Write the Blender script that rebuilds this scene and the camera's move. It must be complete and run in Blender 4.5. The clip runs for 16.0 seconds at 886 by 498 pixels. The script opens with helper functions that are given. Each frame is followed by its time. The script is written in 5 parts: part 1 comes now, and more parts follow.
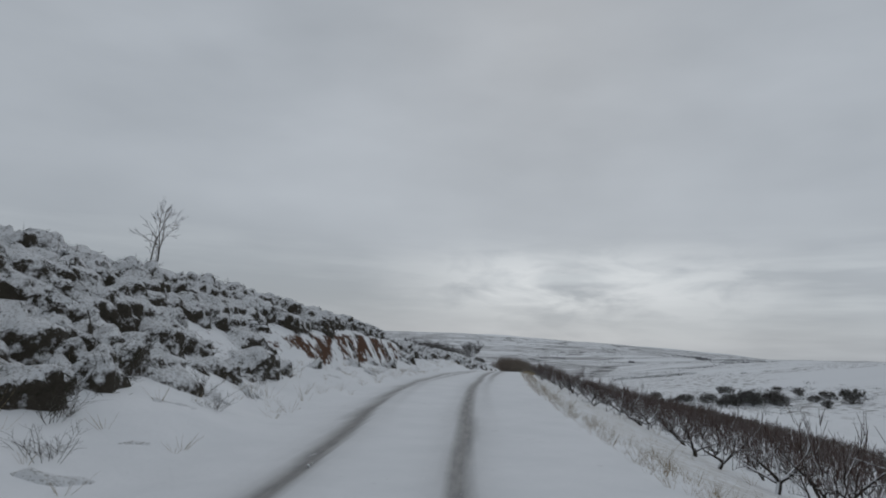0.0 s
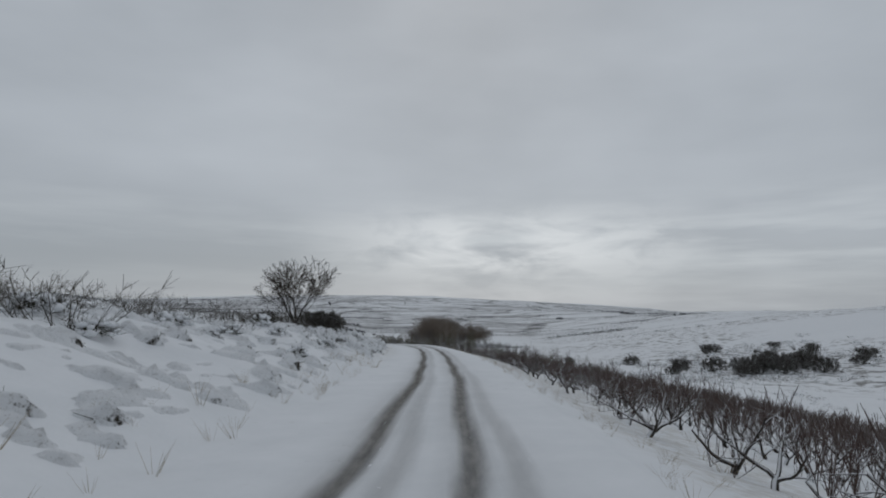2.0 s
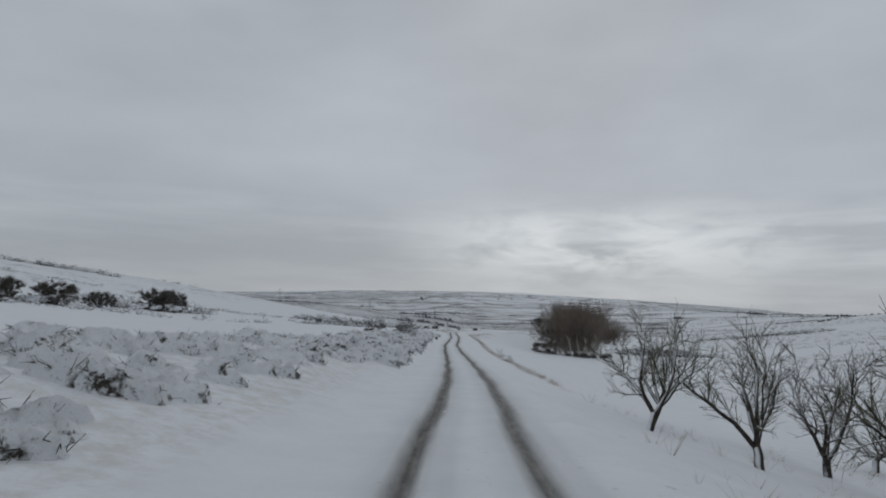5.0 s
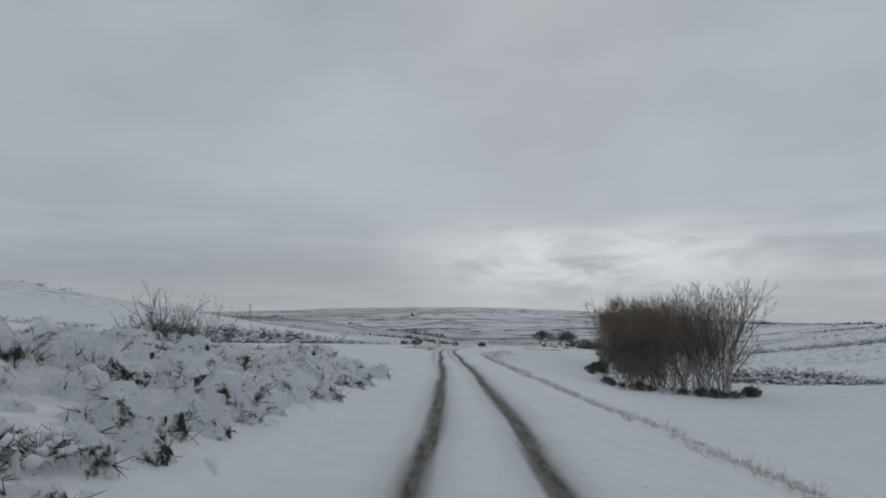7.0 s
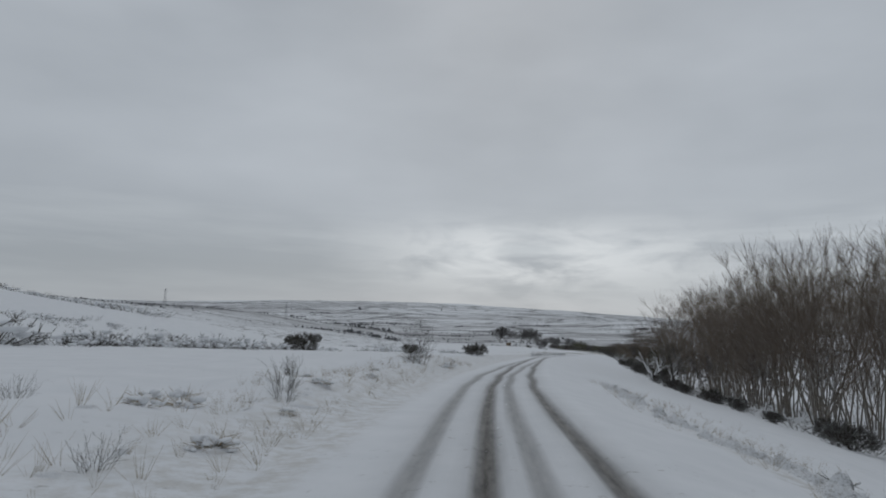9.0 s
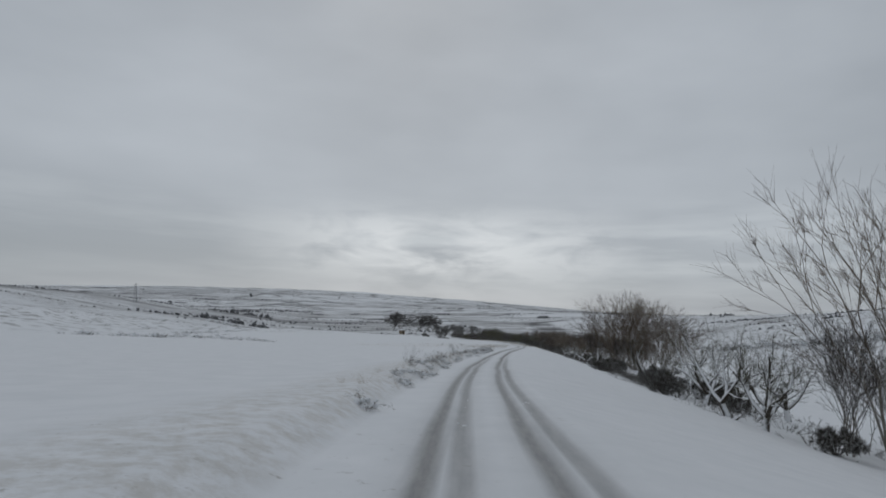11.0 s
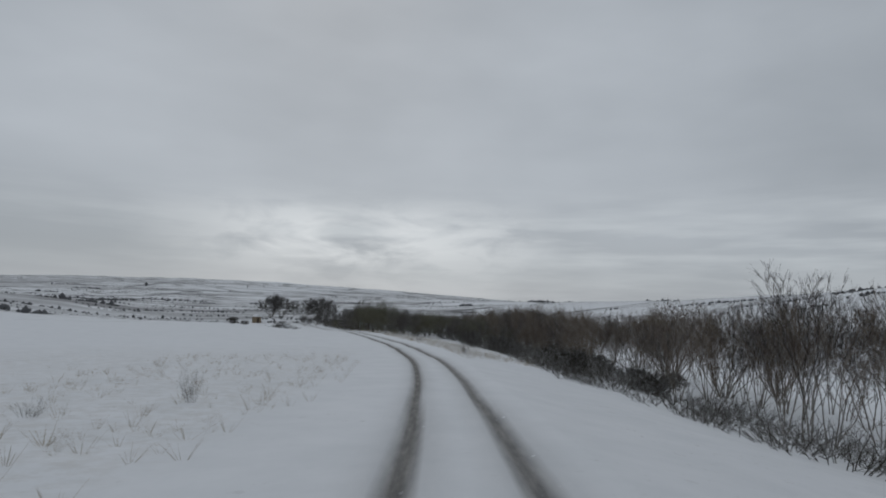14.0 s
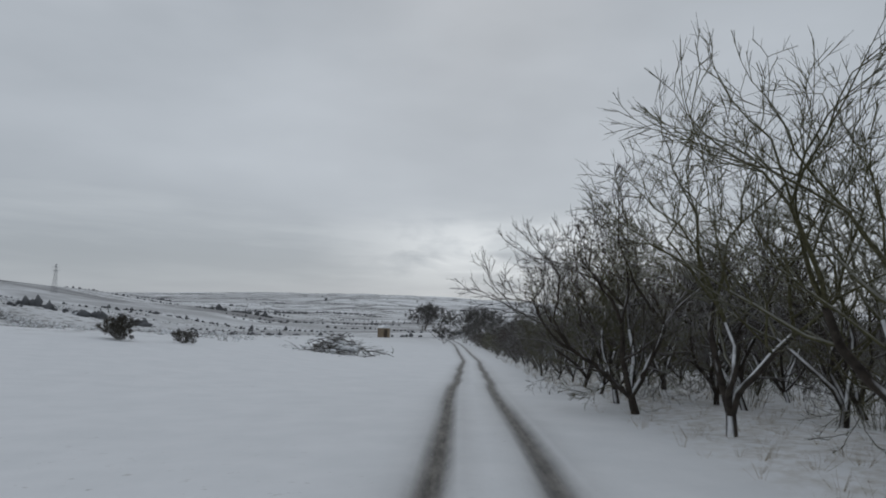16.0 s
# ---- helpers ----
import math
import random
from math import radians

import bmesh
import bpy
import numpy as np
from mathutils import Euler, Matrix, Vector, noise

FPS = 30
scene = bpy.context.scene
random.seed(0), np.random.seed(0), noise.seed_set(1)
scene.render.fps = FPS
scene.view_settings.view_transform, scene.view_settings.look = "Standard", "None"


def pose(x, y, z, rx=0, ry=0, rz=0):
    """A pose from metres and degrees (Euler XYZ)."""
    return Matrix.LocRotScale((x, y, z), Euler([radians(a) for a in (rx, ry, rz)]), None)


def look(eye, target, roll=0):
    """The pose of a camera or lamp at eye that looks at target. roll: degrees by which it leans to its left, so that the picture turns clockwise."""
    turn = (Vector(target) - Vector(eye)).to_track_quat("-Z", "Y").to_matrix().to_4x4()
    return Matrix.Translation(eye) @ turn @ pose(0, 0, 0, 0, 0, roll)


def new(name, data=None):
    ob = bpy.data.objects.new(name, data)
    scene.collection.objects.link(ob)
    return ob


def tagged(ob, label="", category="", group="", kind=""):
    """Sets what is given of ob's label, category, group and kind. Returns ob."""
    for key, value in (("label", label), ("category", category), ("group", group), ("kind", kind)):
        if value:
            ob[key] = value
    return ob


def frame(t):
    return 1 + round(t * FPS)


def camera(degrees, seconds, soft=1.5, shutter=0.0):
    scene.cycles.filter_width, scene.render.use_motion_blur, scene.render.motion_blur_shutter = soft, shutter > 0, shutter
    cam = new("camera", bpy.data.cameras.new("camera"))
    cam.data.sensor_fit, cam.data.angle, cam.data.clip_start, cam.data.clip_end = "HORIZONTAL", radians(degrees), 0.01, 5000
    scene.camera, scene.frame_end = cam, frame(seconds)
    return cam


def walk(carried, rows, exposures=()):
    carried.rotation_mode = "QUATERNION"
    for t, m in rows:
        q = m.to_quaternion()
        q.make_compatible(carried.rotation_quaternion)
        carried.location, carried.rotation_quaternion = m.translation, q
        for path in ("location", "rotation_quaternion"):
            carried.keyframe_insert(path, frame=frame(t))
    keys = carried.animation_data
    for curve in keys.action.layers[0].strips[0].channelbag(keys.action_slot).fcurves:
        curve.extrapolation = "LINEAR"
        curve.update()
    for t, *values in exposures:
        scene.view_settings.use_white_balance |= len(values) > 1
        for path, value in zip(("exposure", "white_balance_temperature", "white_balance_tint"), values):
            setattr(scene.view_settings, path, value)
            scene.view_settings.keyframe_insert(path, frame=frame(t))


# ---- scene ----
cam = camera(72.0, 16.0, soft=1.9)
PATH = [
    (0, (0.000, 0.000, 0.000), (0.215, 9.889, 1.472), 1.86),
    (0.5, (1.505, 18.658, -0.262), (2.245, 28.525, 1.187), 0.84),
    (1, (4.063, 37.224, -0.657), (5.393, 47.045, 0.675), 0.57),
    (1.5, (7.588, 55.871, -1.531), (9.316, 65.667, -0.508), 0.37),
    (2, (11.258, 74.802, -2.502), (12.688, 84.660, -1.618), 0.09),
    (2.5, (14.268, 94.036, -3.462), (15.281, 103.942, -2.538), 0.35),
    (3, (16.402, 113.406, -4.360), (16.929, 123.344, -3.381), -0.49),
    (3.5, (17.032, 132.774, -5.314), (16.511, 142.717, -4.384), -0.48),
    (4, (14.960, 152.022, -6.434), (13.113, 161.948, -5.574), 0.55),
    (4.5, (12.272, 171.192, -7.680), (11.472, 181.118, -6.860), 0.88),
    (5, (11.934, 190.342, -8.961), (11.866, 200.270, -8.135), 1.01),
    (5.5, (12.381, 209.510, -10.184), (12.012, 219.437, -9.308), 1.15),
    (6, (12.305, 228.737, -11.253), (11.628, 238.670, -10.311), 1.54),
    (6.5, (12.125, 248.053, -12.107), (11.975, 257.998, -11.067), 0.67),
    (7, (12.681, 267.364, -12.877), (12.763, 277.303, -11.775), -0.05),
    (7.5, (13.216, 286.583, -13.678), (13.048, 296.509, -12.474), 0.42),
    (8, (13.311, 305.725, -14.363), (12.938, 315.650, -13.199), 1.01),
    (8.5, (13.272, 324.840, -14.960), (12.964, 334.775, -13.860), 1.37),
    (9, (14.442, 343.936, -15.686), (15.326, 353.843, -14.645), 1.20),
    (9.5, (17.866, 362.840, -16.577), (19.892, 372.652, -15.593), 1.08),
    (10, (22.898, 381.502, -17.577), (25.276, 391.221, -16.640), 1.08),
    (10.5, (28.170, 399.941, -18.651), (30.372, 409.578, -17.743), 1.21),
    (11, (33.114, 418.168, -19.764), (35.553, 427.730, -18.865), 1.67),
    (11.5, (38.664, 436.166, -20.881), (41.700, 445.648, -19.955), 3.16),
    (12, (45.260, 453.976, -21.977), (48.534, 463.380, -21.057), 2.56),
    (12.5, (52.261, 471.739, -23.070), (55.689, 481.088, -22.155), 2.18),
    (13, (59.867, 489.352, -24.000), (63.741, 498.530, -23.129), 0.89),
    (13.5, (67.777, 506.844, -24.984), (71.523, 516.076, -24.124), 1.86),
    (14, (75.519, 524.439, -26.040), (79.208, 533.699, -25.242), 1.49),
    (14.5, (82.361, 542.418, -27.062), (85.149, 551.980, -26.166), -1.24),
    (15, (87.050, 561.053, -27.870), (88.487, 570.896, -26.852), 1.03),
    (15.5, (90.039, 580.103, -28.559), (91.051, 589.999, -27.537), 0.01),
    (16, (92.678, 599.340, -29.296), (93.733, 609.236, -28.323), 1.33),
]
walk(cam, [(t, look(eye, target, roll)) for t, eye, target, roll in PATH], [(0, 0.0), (15.4, 0.0), (16, 0.14)])

# ---- light and sky ----
world = bpy.data.worlds.new("overcast")
scene.world = world
world.use_nodes = True
wn, wl = world.node_tree.nodes, world.node_tree.links
wn.clear()


def wnode(kind, **values):
    n = wn.new(kind)
    for key, value in values.items():
        n.inputs[key].default_value = value
    return n


w_coord = wnode("ShaderNodeTexCoord")
w_map = wnode("ShaderNodeMapping", Scale=(1.0, 1.0, 2.6))
wl.new(w_coord.outputs["Generated"], w_map.inputs["Vector"])
w_big = wnode("ShaderNodeTexNoise", Scale=1.7, Detail=3.0, Roughness=0.45, Distortion=0.1)
wl.new(w_map.outputs["Vector"], w_big.inputs["Vector"])
w_small = wnode("ShaderNodeTexNoise", Scale=6.0, Detail=4.0, Roughness=0.5)
wl.new(w_map.outputs["Vector"], w_small.inputs["Vector"])
w_sum = wn.new("ShaderNodeMix")
w_sum.data_type = "FLOAT"
w_sum.inputs[0].default_value = 0.22
wl.new(w_big.outputs["Fac"], w_sum.inputs[2])
wl.new(w_small.outputs["Fac"], w_sum.inputs[3])
w_cloud = wn.new("ShaderNodeValToRGB")
w_cloud.color_ramp.elements[0].position, w_cloud.color_ramp.elements[0].color = 0.30, (0.345, 0.378, 0.416, 1)
w_cloud.color_ramp.elements[1].position, w_cloud.color_ramp.elements[1].color = 0.72, (0.485, 0.525, 0.572, 1)
wl.new(w_sum.outputs[0], w_cloud.inputs["Fac"])
# a paler, broken strip of cloud low over the valley
w_sep = wn.new("ShaderNodeSeparateXYZ")
wl.new(w_coord.outputs["Generated"], w_sep.inputs[0])
w_low = wn.new("ShaderNodeValToRGB")
w_low.color_ramp.elements[0].position, w_low.color_ramp.elements[0].color = 0.0, (0.30, 0.30, 0.30, 1)
w_low.color_ramp.elements[1].position, w_low.color_ramp.elements[1].color = 0.19, (0.0, 0.0, 0.0, 1)
e = w_low.color_ramp.elements.new(0.045)
e.color = (0.40, 0.40, 0.40, 1)
e = w_low.color_ramp.elements.new(0.09)
e.color = (0.75, 0.75, 0.75, 1)
wl.new(w_sep.outputs["Z"], w_low.inputs["Fac"])
w_gap = wnode("ShaderNodeTexNoise", Scale=3.1, Detail=4.0, Roughness=0.55)
w_map2 = wnode("ShaderNodeMapping", Scale=(1.0, 1.0, 9.0), Location=(0.7, 0.2, 0.3))
wl.new(w_coord.outputs["Generated"], w_map2.inputs["Vector"])
wl.new(w_map2.outputs["Vector"], w_gap.inputs["Vector"])
w_gapr = wn.new("ShaderNodeValToRGB")
w_gapr.color_ramp.elements[0].position, w_gapr.color_ramp.elements[0].color = 0.42, (0, 0, 0, 1)
w_gapr.color_ramp.elements[1].position, w_gapr.color_ramp.elements[1].color = 0.66, (1, 1, 1, 1)
wl.new(w_gap.outputs["Fac"], w_gapr.inputs["Fac"])
w_mul = wn.new("ShaderNodeMath")
w_mul.operation = "MULTIPLY"
wl.new(w_low.outputs["Color"], w_mul.inputs[0])
wl.new(w_gapr.outputs["Color"], w_mul.inputs[1])
w_mix = wn.new("ShaderNodeMix")
w_mix.data_type = "RGBA"
w_mix.inputs[7].default_value = (0.62, 0.665, 0.70, 1)
wl.new(w_mul.outputs[0], w_mix.inputs[0])
wl.new(w_cloud.outputs["Color"], w_mix.inputs[6])
# where the cloud is thinnest, over the middle of the valley
w_dot = wn.new("ShaderNodeVectorMath")
w_dot.operation = "DOT_PRODUCT"
w_dot.inputs[1].default_value = (0.224, 0.969, 0.104)
wl.new(w_coord.outputs["Generated"], w_dot.inputs[0])
w_thin = wn.new("ShaderNodeValToRGB")
w_thin.color_ramp.elements[0].position, w_thin.color_ramp.elements[0].color = 0.94, (0, 0, 0, 1)
w_thin.color_ramp.elements[1].position, w_thin.color_ramp.elements[1].color = 0.997, (1, 1, 1, 1)
wl.new(w_dot.outputs["Value"], w_thin.inputs["Fac"])
w_gap2 = wn.new("ShaderNodeValToRGB")
w_gap2.color_ramp.elements[0].position, w_gap2.color_ramp.elements[0].color = 0.40, (0, 0, 0, 1)
w_gap2.color_ramp.elements[1].position, w_gap2.color_ramp.elements[1].color = 0.60, (1, 1, 1, 1)
w_tear = wnode("ShaderNodeTexNoise", Scale=7.0, Detail=5.0, Roughness=0.55, Distortion=0.4)
w_map3 = wnode("ShaderNodeMapping", Scale=(1.0, 1.0, 3.4), Location=(0.31, 0.2, 0.6))
wl.new(w_coord.outputs["Generated"], w_map3.inputs["Vector"])
wl.new(w_map3.outputs["Vector"], w_tear.inputs["Vector"])
wl.new(w_tear.outputs["Fac"], w_gap2.inputs["Fac"])
w_band = wn.new("ShaderNodeValToRGB")
w_band.color_ramp.elements[0].position, w_band.color_ramp.elements[0].color = 0.03, (0.25, 0.25, 0.25, 1)
w_band.color_ramp.elements[1].position, w_band.color_ramp.elements[1].color = 0.165, (0, 0, 0, 1)
e = w_band.color_ramp.elements.new(0.075)
e.color = (1, 1, 1, 1)
e = w_band.color_ramp.elements.new(0.115)
e.color = (0.9, 0.9, 0.9, 1)
wl.new(w_sep.outputs["Z"], w_band.inputs["Fac"])
w_thin2 = wn.new("ShaderNodeMath")
w_thin2.operation = "MULTIPLY"
wl.new(w_thin.outputs["Color"], w_thin2.inputs[0])
wl.new(w_band.outputs["Color"], w_thin2.inputs[1])
w_mul2 = wn.new("ShaderNodeMath")
w_mul2.operation = "MULTIPLY"
wl.new(w_thin2.outputs[0], w_mul2.inputs[0])
wl.new(w_gap2.outputs["Color"], w_mul2.inputs[1])
w_mix2 = wn.new("ShaderNodeMix")
w_mix2.data_type = "RGBA"
w_mix2.inputs[7].default_value = (0.70, 0.735, 0.765, 1)
wl.new(w_mul2.outputs[0], w_mix2.inputs[0])
wl.new(w_mix.outputs[2], w_mix2.inputs[6])
# a heavier bank of cloud low over the hills on the other side
w_dot2 = wn.new("ShaderNodeVectorMath")
w_dot2.operation = "DOT_PRODUCT"
w_dot2.inputs[1].default_value = (-0.40, 0.913, 0.08)
wl.new(w_coord.outputs["Generated"], w_dot2.inputs[0])
w_heavy = wn.new("ShaderNodeValToRGB")
w_heavy.color_ramp.elements[0].position, w_heavy.color_ramp.elements[0].color = 0.86, (0, 0, 0, 1)
w_heavy.color_ramp.elements[1].position, w_heavy.color_ramp.elements[1].color = 0.99, (0.75, 0.75, 0.75, 1)
wl.new(w_dot2.outputs["Value"], w_heavy.inputs["Fac"])
w_band2 = wn.new("ShaderNodeValToRGB")
w_band2.color_ramp.elements[0].position, w_band2.color_ramp.elements[0].color = 0.02, (0.5, 0.5, 0.5, 1)
w_band2.color_ramp.elements[1].position, w_band2.color_ramp.elements[1].color = 0.22, (0, 0, 0, 1)
e = w_band2.color_ramp.elements.new(0.07)
e.color = (1, 1, 1, 1)
wl.new(w_sep.outputs["Z"], w_band2.inputs["Fac"])
w_mul3 = wn.new("ShaderNodeMath")
w_mul3.operation = "MULTIPLY"
wl.new(w_heavy.outputs["Color"], w_mul3.inputs[0])
wl.new(w_band2.outputs["Color"], w_mul3.inputs[1])
w_mix3 = wn.new("ShaderNodeMix")
w_mix3.data_type = "RGBA"
w_mix3.inputs[7].default_value = (0.32, 0.352, 0.388, 1)
wl.new(w_mul3.outputs[0], w_mix3.inputs[0])
wl.new(w_mix2.outputs[2], w_mix3.inputs[6])
w_sky = wn.new("ShaderNodeTexSky")
w_sky.sky_type = "NISHITA"
w_sky.sun_disc = False
w_sky.sun_elevation, w_sky.sun_rotation = radians(32), radians(10)
w_bg1 = wnode("ShaderNodeBackground", Strength=0.05)
wl.new(w_sky.outputs["Color"], w_bg1.inputs["Color"])
w_bg2 = wnode("ShaderNodeBackground", Strength=0.93)
wl.new(w_mix3.outputs[2], w_bg2.inputs["Color"])
w_all = wn.new("ShaderNodeMixShader")
w_all.inputs[0].default_value = 0.94
wl.new(w_bg1.outputs[0], w_all.inputs[1])
wl.new(w_bg2.outputs[0], w_all.inputs[2])
w_out = wn.new("ShaderNodeOutputWorld")
wl.new(w_all.outputs[0], w_out.inputs[0])

sun_data = bpy.data.lights.new("sun", "SUN")
sun_data.energy, sun_data.angle, sun_data.color = 0.2, radians(25), (1.0, 0.97, 0.93)
sun = new("sun", sun_data)
sun.matrix_world = look((120, 400, 300), (50, 0, 0))


# ---- materials ----
def material(name):
    m = bpy.data.materials.new(name)
    m.use_nodes = True
    return m, m.node_tree.nodes, m.node_tree.links, m.node_tree.nodes["Principled BSDF"]


def noise_node(n, l, scale, detail=4.0, rough=0.55, vec=None):
    t = n.new("ShaderNodeTexNoise")
    t.inputs["Scale"].default_value, t.inputs["Detail"].default_value, t.inputs["Roughness"].default_value = scale, detail, rough
    if vec:
        l.new(vec, t.inputs["Vector"])
    return t.outputs["Fac"]


def ramp(n, l, fac, a, b, ca=(0, 0, 0), cb=(1, 1, 1)):
    r = n.new("ShaderNodeValToRGB")
    r.color_ramp.elements[0].position, r.color_ramp.elements[0].color = a, (*ca, 1)
    r.color_ramp.elements[1].position, r.color_ramp.elements[1].color = b, (*cb, 1)
    l.new(fac, r.inputs["Fac"])
    return r.outputs["Color"]


def mix(n, l, fac, a, b):
    m = n.new("ShaderNodeMix")
    m.data_type = "RGBA"
    for slot, v in ((0, fac), (6, a), (7, b)):
        if isinstance(v, (int, float)):
            m.inputs[slot].default_value = v
        elif isinstance(v, tuple):
            m.inputs[slot].default_value = (*v, 1)
        else:
            l.new(v, m.inputs[slot])
    return m.outputs[2]


def math_node(n, l, op, a, b):
    m = n.new("ShaderNodeMath")
    m.operation = op
    m.use_clamp = True
    for slot, v in ((0, a), (1, b)):
        if isinstance(v, (int, float)):
            m.inputs[slot].default_value = v
        else:
            l.new(v, m.inputs[slot])
    return m.outputs[0]


def bump(n, l, bsdf, fac, strength, distance):
    b = n.new("ShaderNodeBump")
    b.inputs["Strength"].default_value, b.inputs["Distance"].default_value = strength, distance
    l.new(fac, b.inputs["Height"])
    l.new(b.outputs["Normal"], bsdf.inputs["Normal"])


SNOW_A, SNOW_B = (0.79, 0.80, 0.82), (0.73, 0.745, 0.765)


def ground_material():
    m, n, l, bsdf = material("snowy_ground")
    pos = n.new("ShaderNodeNewGeometry").outputs["Position"]
    attr = n.new("ShaderNodeAttribute")
    attr.attribute_name = "cover"
    sep = n.new("ShaderNodeSeparateColor")
    l.new(attr.outputs["Color"], sep.inputs[0])
    rut, grass, scrub, soil = sep.outputs[0], sep.outputs[1], sep.outputs[2], attr.outputs["Alpha"]
    fine = noise_node(n, l, 9.0, 6.0, 0.6, pos)
    mid = noise_node(n, l, 1.1, 5.0, 0.6, pos)
    large = noise_node(n, l, 0.16, 4.0, 0.55, pos)
    snow = mix(n, l, ramp(n, l, mid, 0.35, 0.7), SNOW_B, SNOW_A)
    # scattered crumbs and stalks that stick out of thin snow
    spots = math_node(n, l, "MULTIPLY", ramp(n, l, noise_node(n, l, 5.5, 3.0, 0.7, pos), 0.64, 0.74), ramp(n, l, large, 0.45, 0.6))
    snow = mix(n, l, math_node(n, l, "MULTIPLY", spots, 0.45), snow, (0.19, 0.17, 0.14))
    # dry grass
    g_mask = math_node(n, l, "MULTIPLY", grass, ramp(n, l, noise_node(n, l, 4.0, 6.0, 0.7, pos), 0.42, 0.62))
    snow = mix(n, l, g_mask, snow, mix(n, l, fine, (0.20, 0.16, 0.10), (0.42, 0.36, 0.25)))
    # heath and scrub of the far slopes
    s_noise = math_node(n, l, "MULTIPLY", ramp(n, l, noise_node(n, l, 0.32, 5.0, 0.62, pos), 0.53, 0.60), ramp(n, l, noise_node(n, l, 0.012, 4.0, 0.6, pos), 0.42, 0.54))
    s_mask = math_node(n, l, "MULTIPLY", scrub, s_noise)
    snow = mix(n, l, math_node(n, l, "MULTIPLY", s_mask, 0.92), snow, mix(n, l, fine, (0.09, 0.085, 0.08), (0.2, 0.185, 0.165)))
    # fields of the valley: stubble, plough land and clean snow, with hedges between them
    where = n.new("ShaderNodeSeparateXYZ")
    l.new(pos, where.inputs[0])
    beyond = n.new("ShaderNodeMapRange")
    beyond.inputs["From Min"].default_value, beyond.inputs["From Max"].default_value = 640, 900
    l.new(where.outputs["Y"], beyond.inputs["Value"])
    for size, low, high, edge in (((0.0036, 0.0062, 0.0), 0.70, 0.76, 0.045), ((0.0014, 0.0026, 0.0), 0.74, 0.80, 0.022)):
        lay = n.new("ShaderNodeMapping")
        lay.inputs["Scale"].default_value = size
        lay.inputs["Rotation"].default_value = (0, 0, 0.12 + 40 * size[0])
        l.new(pos, lay.inputs["Vector"])
        cell, rim = n.new("ShaderNodeTexVoronoi"), n.new("ShaderNodeTexVoronoi")
        rim.feature = "DISTANCE_TO_EDGE"
        for v in (cell, rim):
            v.inputs["Scale"].default_value = 1.0
            l.new(lay.outputs["Vector"], v.inputs["Vector"])
        tone = n.new("ShaderNodeSeparateColor")
        l.new(cell.outputs["Color"], tone.inputs[0])
        broken = ramp(n, l, noise_node(n, l, 0.02, 4.0, 0.6, pos), 0.34, 0.56)
        f_mask = math_node(n, l, "MULTIPLY", math_node(n, l, "MULTIPLY", ramp(n, l, tone.outputs[0], low, high), broken), beyond.outputs[0])
        snow = mix(n, l, math_node(n, l, "MULTIPLY", f_mask, 0.7), snow, mix(n, l, tone.outputs[1], (0.24, 0.24, 0.245), (0.5, 0.5, 0.51)))
        line = math_node(n, l, "MULTIPLY", math_node(n, l, "MULTIPLY", ramp(n, l, rim.outputs["Distance"], edge * 0.5, edge, (1, 1, 1), (0, 0, 0)), broken), beyond.outputs[0])
        snow = mix(n, l, math_node(n, l, "MULTIPLY", line, 0.85), snow, (0.085, 0.085, 0.085))
    # bare red soil where the cut bank is too steep to hold snow
    up = n.new("ShaderNodeSeparateXYZ")
    l.new(n["Geometry"].outputs["Normal"], up.inputs[0])
    steep = math_node(n, l, "MULTIPLY", math_node(n, l, "MULTIPLY", ramp(n, l, math_node(n, l, "ADD", up.outputs["Z"], math_node(n, l, "MULTIPLY", noise_node(n, l, 5.0, 5.0, 0.7, pos), 0.5)), 0.94, 1.0, (1, 1, 1), (0, 0, 0)), soil), ramp(n, l, noise_node(n, l, 0.75, 6.0, 0.7, pos), 0.45, 0.48))
    snow = mix(n, l, steep, snow, mix(n, l, fine, (0.035, 0.016, 0.009), (0.115, 0.05, 0.024)))
    # wheel ruts: wet slush and grit, drawn out by the tyres
    drawn = n.new("ShaderNodeMapping")
    drawn.inputs["Scale"].default_value = (1.0, 0.16, 1.0)
    lane = n.new("ShaderNodeAttribute")
    lane.attribute_name = "lane"
    l.new(lane.outputs["Vector"], drawn.inputs["Vector"])
    tread = noise_node(n, l, 9.0, 6.0, 0.65, drawn.outputs["Vector"])
    r_noise = math_node(n, l, "MULTIPLY", rut, ramp(n, l, tread, 0.12, 0.36))
    slush = mix(n, l, ramp(n, l, tread, 0.36, 0.66), (0.036, 0.032, 0.027), (0.17, 0.158, 0.142))
    col = mix(n, l, r_noise, snow, slush)
    l.new(col, bsdf.inputs["Base Color"])
    l.new(ramp(n, l, r_noise, 0.2, 0.9, (0.8, 0.8, 0.8), (0.65, 0.65, 0.65)), bsdf.inputs["Roughness"])
    bsdf.inputs["Specular IOR Level"].default_value = 0.1
    both = math_node(n, l, "ADD", math_node(n, l, "MULTIPLY", fine, 0.35), math_node(n, l, "MULTIPLY", mid, 0.5))
    bump(n, l, bsdf, both, 0.35, 0.05)
    return m


